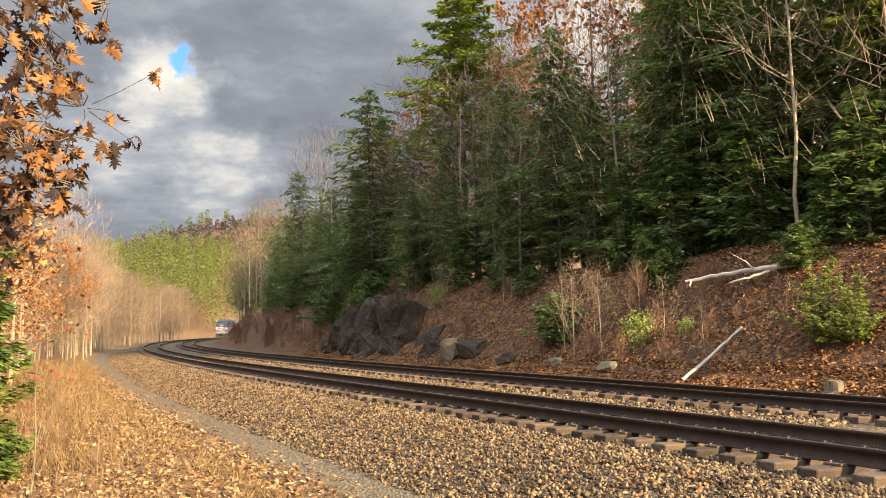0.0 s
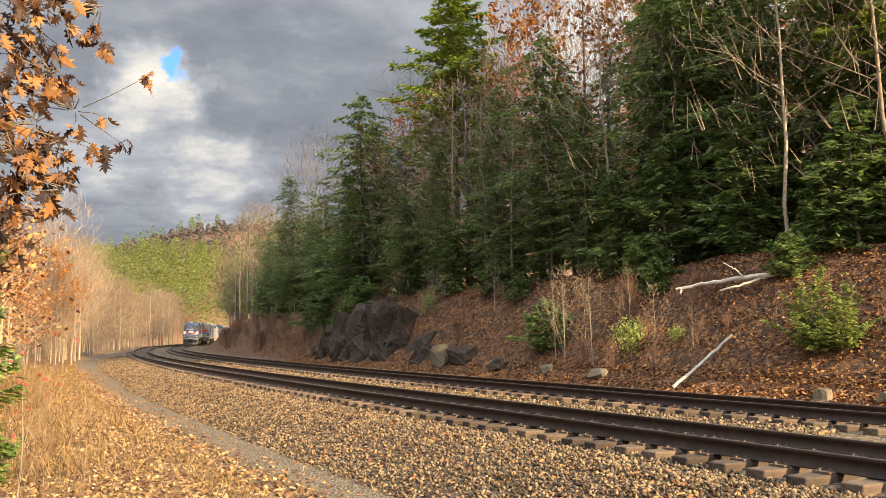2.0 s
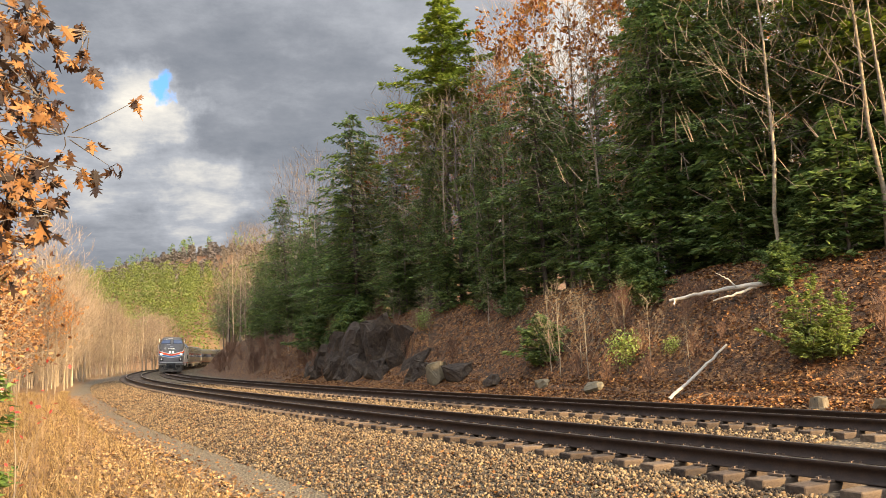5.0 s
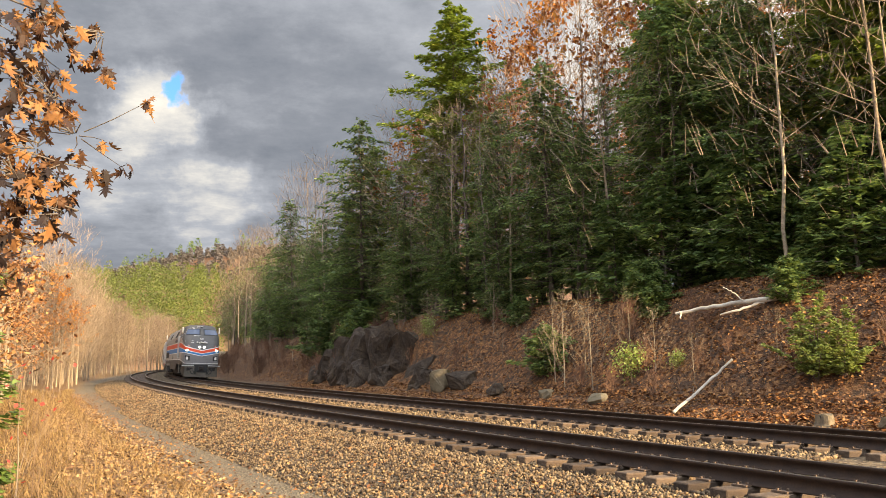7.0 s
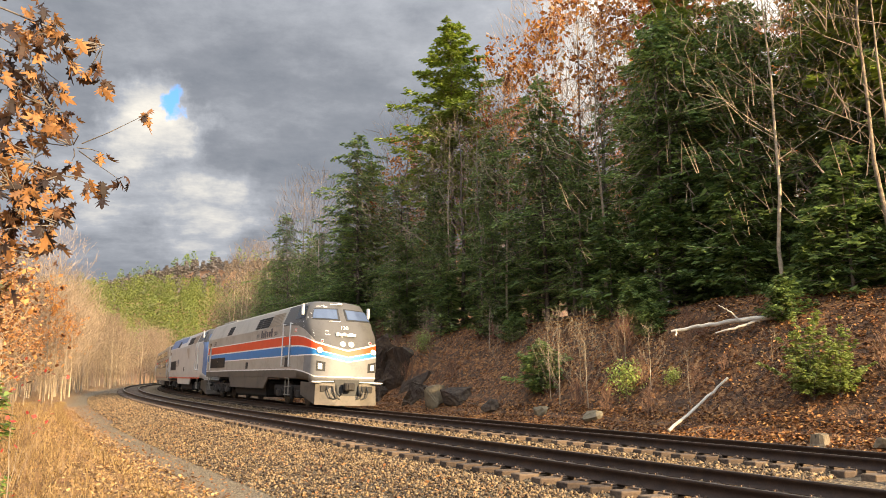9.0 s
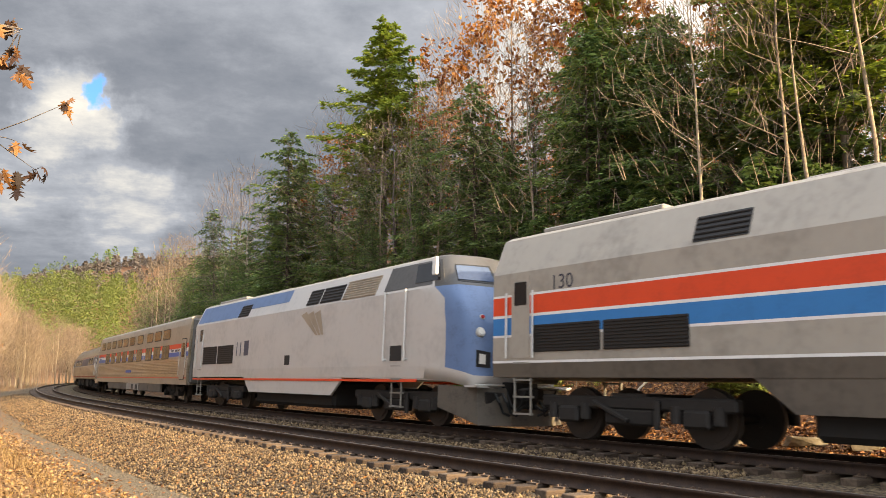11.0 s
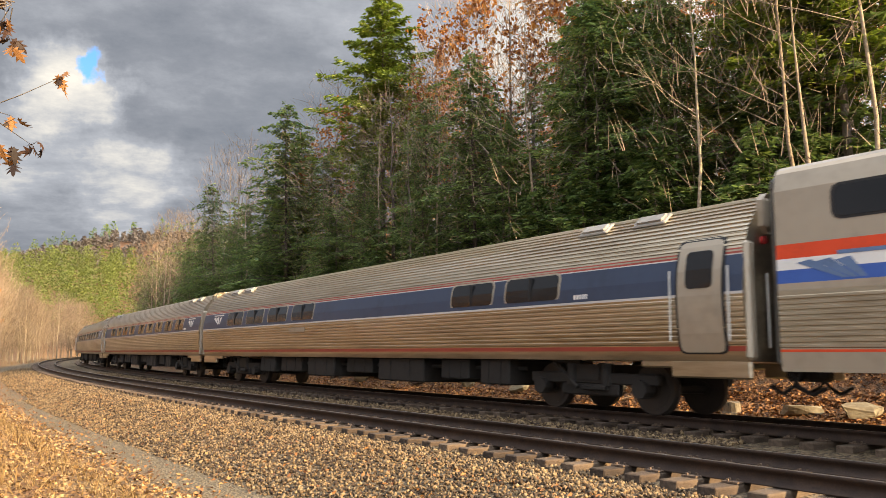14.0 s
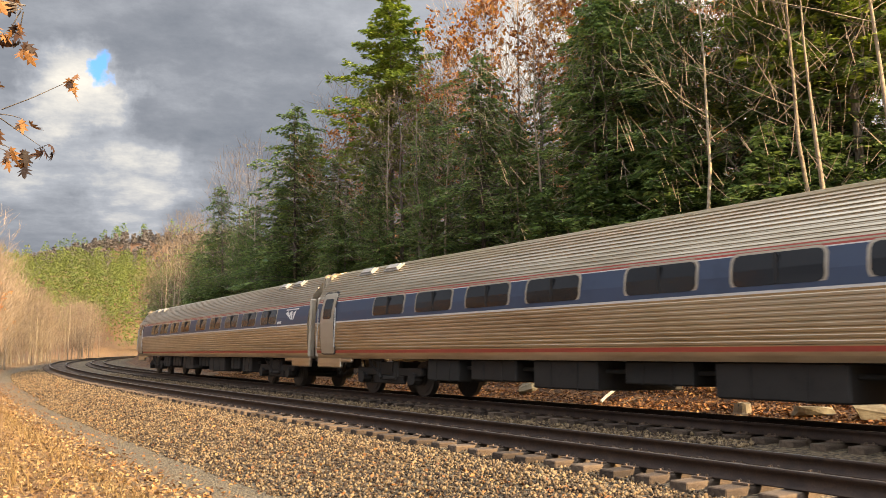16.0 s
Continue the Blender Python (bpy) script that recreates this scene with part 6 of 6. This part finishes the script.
def near_left():
    R = random.Random(31)
    pine = conifer("young_pine", "young green white pine beside the path", 3.6, 0.8, 111, M_PINEGREEN, 0.03, 7.0, 0.0, 0.045, 0.6, 0.16, 0.35, 0.2)
    stand(pine, -4.0, 12.75, 1.0, 0, "young pines", 0.1)
    again(pine, 1.5, 13.3, 1.05, 80)
    red = broadleaf("red_shrub", "shrub with a few red autumn leaves", 1.6, 113, M_TWIG, M_REDLEAF, 34, 0.024, r0=0.015, n_main=12, levels=3, clear=0.1, spread_=0.5, up=1.2)
    stand(red, -5.6, 12.05, 1.15, 0, "shrubs", 0.05)
    brown = broadleaf("oak_sapling", "oak sapling with orange-brown leaves beside the path", 4.5, 115, M_BIRCH, M_LITTER, 900, 0.042, n_main=14, levels=3, clear=0.15)
    stand(brown, 3.0, 13.8, 1.0, 0, "oak saplings")
    for s, u, k in ((8, 14.5, 1.3), (12, 14.2, 1.5), (17, 15, 1.8), (22, 14.6, 1.6), (28, 15, 1.8), (33, 14, 1.4), (6, 16, 1.8), (14, 17, 2.2), (0.5, 15.5, 1.8), (20, 18, 2.4), (26, 18, 2.2), (5, 12.7, 1.35), (11, 12.6, 1.6), (18, 12.5, 1.7), (25, 12.5, 1.6), (32, 12.6, 1.5), (40, 12.4, 1.3)):
        again(brown, s, u, k, R.uniform(0, 360))
    thicket = broadleaf("bare_tree", "slim pale bare tree beside the path", 9, 117, M_TWIG, n_main=14, levels=3, clear=0.12, spread_=0.34)
    twig_crown(thicket, 9, 310, 1100, M_TWIG, 0.36, 0.010)
    stand(thicket, 9, 15.5, 1.0, 0, "bare trees")
    for k in range(36):
        s = R.uniform(0, 48)
        again(thicket, s, R.uniform(13.5 + max(0, 8 - s) * 0.2, 22), R.uniform(0.55, 1.15), R.uniform(0, 360))
    weed = broadleaf("weed_clump", "dry brown weed stalks at the path's edge", 0.75, 119, M_WEED, r0=0.010, n_main=26, levels=2, clear=0.02, spread_=0.5, up=2.2)
    stand(weed, 3, 11.3, 1.0, 0, "weeds", 0.03)
    for k in range(60):
        s = R.uniform(-6, 26)
        again(weed, s, 11.0 + R.gauss(0, 0.45) + (0.25 if s < 0 else 0), R.uniform(0.6, 1.15), R.uniform(0, 360), 0.03)


M_PINEGREEN = material("young pine needles", [(0.05, 0.085, 0.014), (0.10, 0.165, 0.028), (0.17, 0.24, 0.05)], 1.5, 0.6, rnd=0.5, island=True, translucent=0.25)
M_REDLEAF = material("red leaves", [(0.25, 0.02, 0.015), (0.5, 0.06, 0.04)], 1.5, 0.6, rnd=0.5, island=True, translucent=0.3)
M_WEED = material("dry weed stalks", [(0.12, 0.07, 0.04), (0.22, 0.14, 0.08), (0.34, 0.23, 0.13)], 1.5, 0.85, rnd=0.4)
near_left()


# ---- stones, leaves and grass on the ground ----
def scatter(rng, count, s_range, u_range, power=1.0):
    """Random s, u, denser towards the start of s_range."""
    q = rng.uniform(0, 1, count) ** power
    return s_range[0] + (s_range[1] - s_range[0]) * q, rng.uniform(*u_range, count)


def stones(name, count, s_range, u_range, size, seed, power=1.4):
    rng = np.random.default_rng(seed)
    s, u = scatter(rng, count, s_range, u_range, power)
    P = place(s, u, ground(s, u))
    r = size * rng.uniform(0.55, 1.35, count)
    P[:, 2] += r * rng.uniform(-0.1, 0.8, count)
    base = np.array([(1, 0, 0), (0, 1, 0), (-1, 0, 0), (0, -1, 0), (0, 0, 1), (0, 0, -1)], float)
    V = base[None] * rng.uniform(0.55, 1.2, (count, 6, 1)) + rng.normal(0, 0.22, (count, 6, 3))
    a, b = rng.uniform(0, 6.28, count), rng.uniform(-0.9, 0.9, count)
    ca, sa, cb, sb = np.cos(a), np.sin(a), np.cos(b), np.sin(b)
    Z = np.zeros(count)
    rot = np.stack([np.stack([ca, -sa * cb, sa * sb], 1), np.stack([sa, ca * cb, -ca * sb], 1), np.stack([Z, sb, cb], 1)], 1)
    V = np.einsum("nij,nkj->nki", rot, V) * r[:, None, None] + P[:, None]
    tri = np.array([(0, 1, 4), (1, 2, 4), (2, 3, 4), (3, 0, 4), (1, 0, 5), (2, 1, 5), (3, 2, 5), (0, 3, 5)])
    F = (tri[None] + (np.arange(count) * 6)[:, None, None]).reshape(-1, 3)
    return tagged(mesh_ob(name, V.reshape(-1, 3), F, M_STONE), "angular tan and brown ballast stones", "ballast", kind="stuff")


stones("ballast_shoulder", 44000, (-14, 18), (5.3, 8.1), 0.026, 1, 1.3)
stones("ballast_shoulder_far", 13000, (14, 60), (5.3, 7.8), 0.038, 2, 1.5)
stones("ballast_between_tracks", 15000, (-9, 40), (1.35, 2.75), 0.034, 3, 1.6)
stones("ballast_in_track", 12000, (-10, 32), (2.75, 5.4), 0.032, 4, 1.5)
stones("ballast_in_far_track", 10000, (-9, 36), (-3.3, 1.35), 0.034, 5, 1.5)


def leaves(name, count, s_range, u_range, size, seed, label, mat, power=1.3, lift=0.03):
    rng = np.random.default_rng(seed)
    s, u = scatter(rng, count, s_range, u_range, power)
    P = place(s, u, ground(s, u))
    P[:, 2] += rng.uniform(0.0, lift, count)
    V, F = quads(P, size * rng.uniform(0.5, 1.3, count), rng, 0.45, 1.25)
    return tagged(mesh_ob(name, V, F, mat), label, "leaves", kind="stuff")


leaves("leaf_litter_foot", 26000, (-9, 34), (-4.6, -2.9), 0.042, 11, "bright orange fallen leaves along the foot of the bank", M_LITTER)
leaves("leaf_litter_bank", 44000, (-9, 45), (-9.0, -4.0), 0.043, 12, "brown fallen leaves covering the bank", M_LITTER, 1.5)
leaves("leaf_litter_path", 46000, (-12, 34), (8.7, 14.5), 0.032, 13, "tan and orange fallen leaves beside the path", M_LEAFTAN, 1.8)
leaves("leaf_litter_gravel", 6500, (-11, 40), (6.0, 9.4), 0.03, 14, "scattered orange leaves on the ballast", M_LITTER, 1.3)


def blades(name, count, s_range, u_mid, u_dev, height, seed, label, power=1.6):
    rng = np.random.default_rng(seed)
    s, _ = scatter(rng, count, s_range, (0, 1), power)
    u = rng.normal(u_mid, u_dev, count)
    P = place(s, u, ground(s, u) - 0.01)
    a = rng.uniform(0, 6.28, count)
    h = height * rng.uniform(0.4, 1.3, count)
    w = 0.004 + 0.004 * rng.uniform(0, 1, count) + 0.0002 * np.maximum(s, 0)
    side = np.stack([np.cos(a), np.sin(a), np.zeros(count)], 1) * w[:, None]
    lean = np.stack([rng.normal(0, 0.5, count), rng.normal(0, 0.5, count), np.ones(count)], 1) * h[:, None]
    bend = lean * 0.55 + np.array([0, 0, 0.1]) * h[:, None]
    V = np.stack([P - side, P + side, P + bend + side * 0.7, P + bend - side * 0.7, P + lean, P + lean], 1)
    n = np.arange(count)[:, None] * 6
    F = np.concatenate([n + [0, 1, 2, 3], n + [3, 2, 4, 5]])
    return tagged(mesh_ob(name, V.reshape(-1, 3), F, M_STRAW), label, "grass", kind="stuff")


blades("dry_grass", 6500, (-11, 32), 11.4, 1.3, 0.12, 21, "dry straw-coloured grass beside the path", 1.7)
blades("grass_edge", 7000, (-8, 50), 9.6, 0.18, 0.10, 22, "strip of pale dry grass along the path", 1.3)
blades("tall_grass", 6000, (-4, 40), 11.6, 0.7, 0.32, 23, "tall dry grass stalks", 1.3)


def tie_plates():
    first = None
    for tr, c, n in ((track_near, SPACING, 70), (track_far, 0.0, 70)):
        for k in range(n):
            s = -11 + k * 0.5
            for side in (0.7525, -0.7525):
                x, y, h = line(s)
                u = c + side
                m = pose(float(x - u * np.cos(h)), float(y - u * np.sin(h)), side * CANT - 0.192, 0, math.degrees(CANT), math.degrees(h))
                if first is None:
                    b = block(bmesh.new(), -0.19, 0.19, -0.095, 0.095, 0, 0.018)
                    for sx in (-0.1, 0.1):
                        block(b, sx - 0.012, sx + 0.012, -0.06, -0.035, 0.015, 0.045)
                        block(b, sx - 0.012, sx + 0.012, 0.035, 0.06, 0.015, 0.045)
                    block(b, -0.165, -0.14, 0.03, 0.055, 0.015, 0.04)
                    block(b, 0.14, 0.165, 0.03, 0.055, 0.015, 0.04)
                    o = first = part("tie_plate", b, M_PLATE, tr)
                else:
                    o = new("tie_plate", first.data)
                    o.parent = tr
                o.matrix_basis = m


M_PLATE = material("rusty tie plate", [(0.07, 0.045, 0.03), (0.14, 0.09, 0.06), (0.22, 0.16, 0.11)], 8.0, 0.7, 0.2, 60, 0.2)
tie_plates()


def car_pose(s_mid, half):
    """A vehicle standing with its trucks on the far track, half their distance either side of s_mid."""
    a, b = place(s_mid - half, 0.0), place(s_mid + half, 0.0)
    d = a - b
    mid = (a + b) / 2
    return pose(float(mid[0]), float(mid[1]), 0.0, -math.degrees(CANT), 0, math.degrees(math.atan2(d[1], d[0])))


def front_at(t):
    """Where the front coupler is along the track: 17 m/s, gaining slightly."""
    return 168.2 - 17.03 * t - 0.0375 * t * t


def motions():
    times = [k * 0.5 for k in range(33)]
    for ob, length, offset in CARS:
        half = length * 0.34
        walk(ob, [(t, car_pose(front_at(t) + offset + length / 2, half)) for t in times])

    # wheels turn with the way they roll
    for ax, x, r in SPINS:
        walk(ax, [(k / 30, pose(x, 0, r, 0, math.degrees((168.2 - front_at(k / 30)) / r) % 360, 0)) for k in range(0, 481)])


motions()
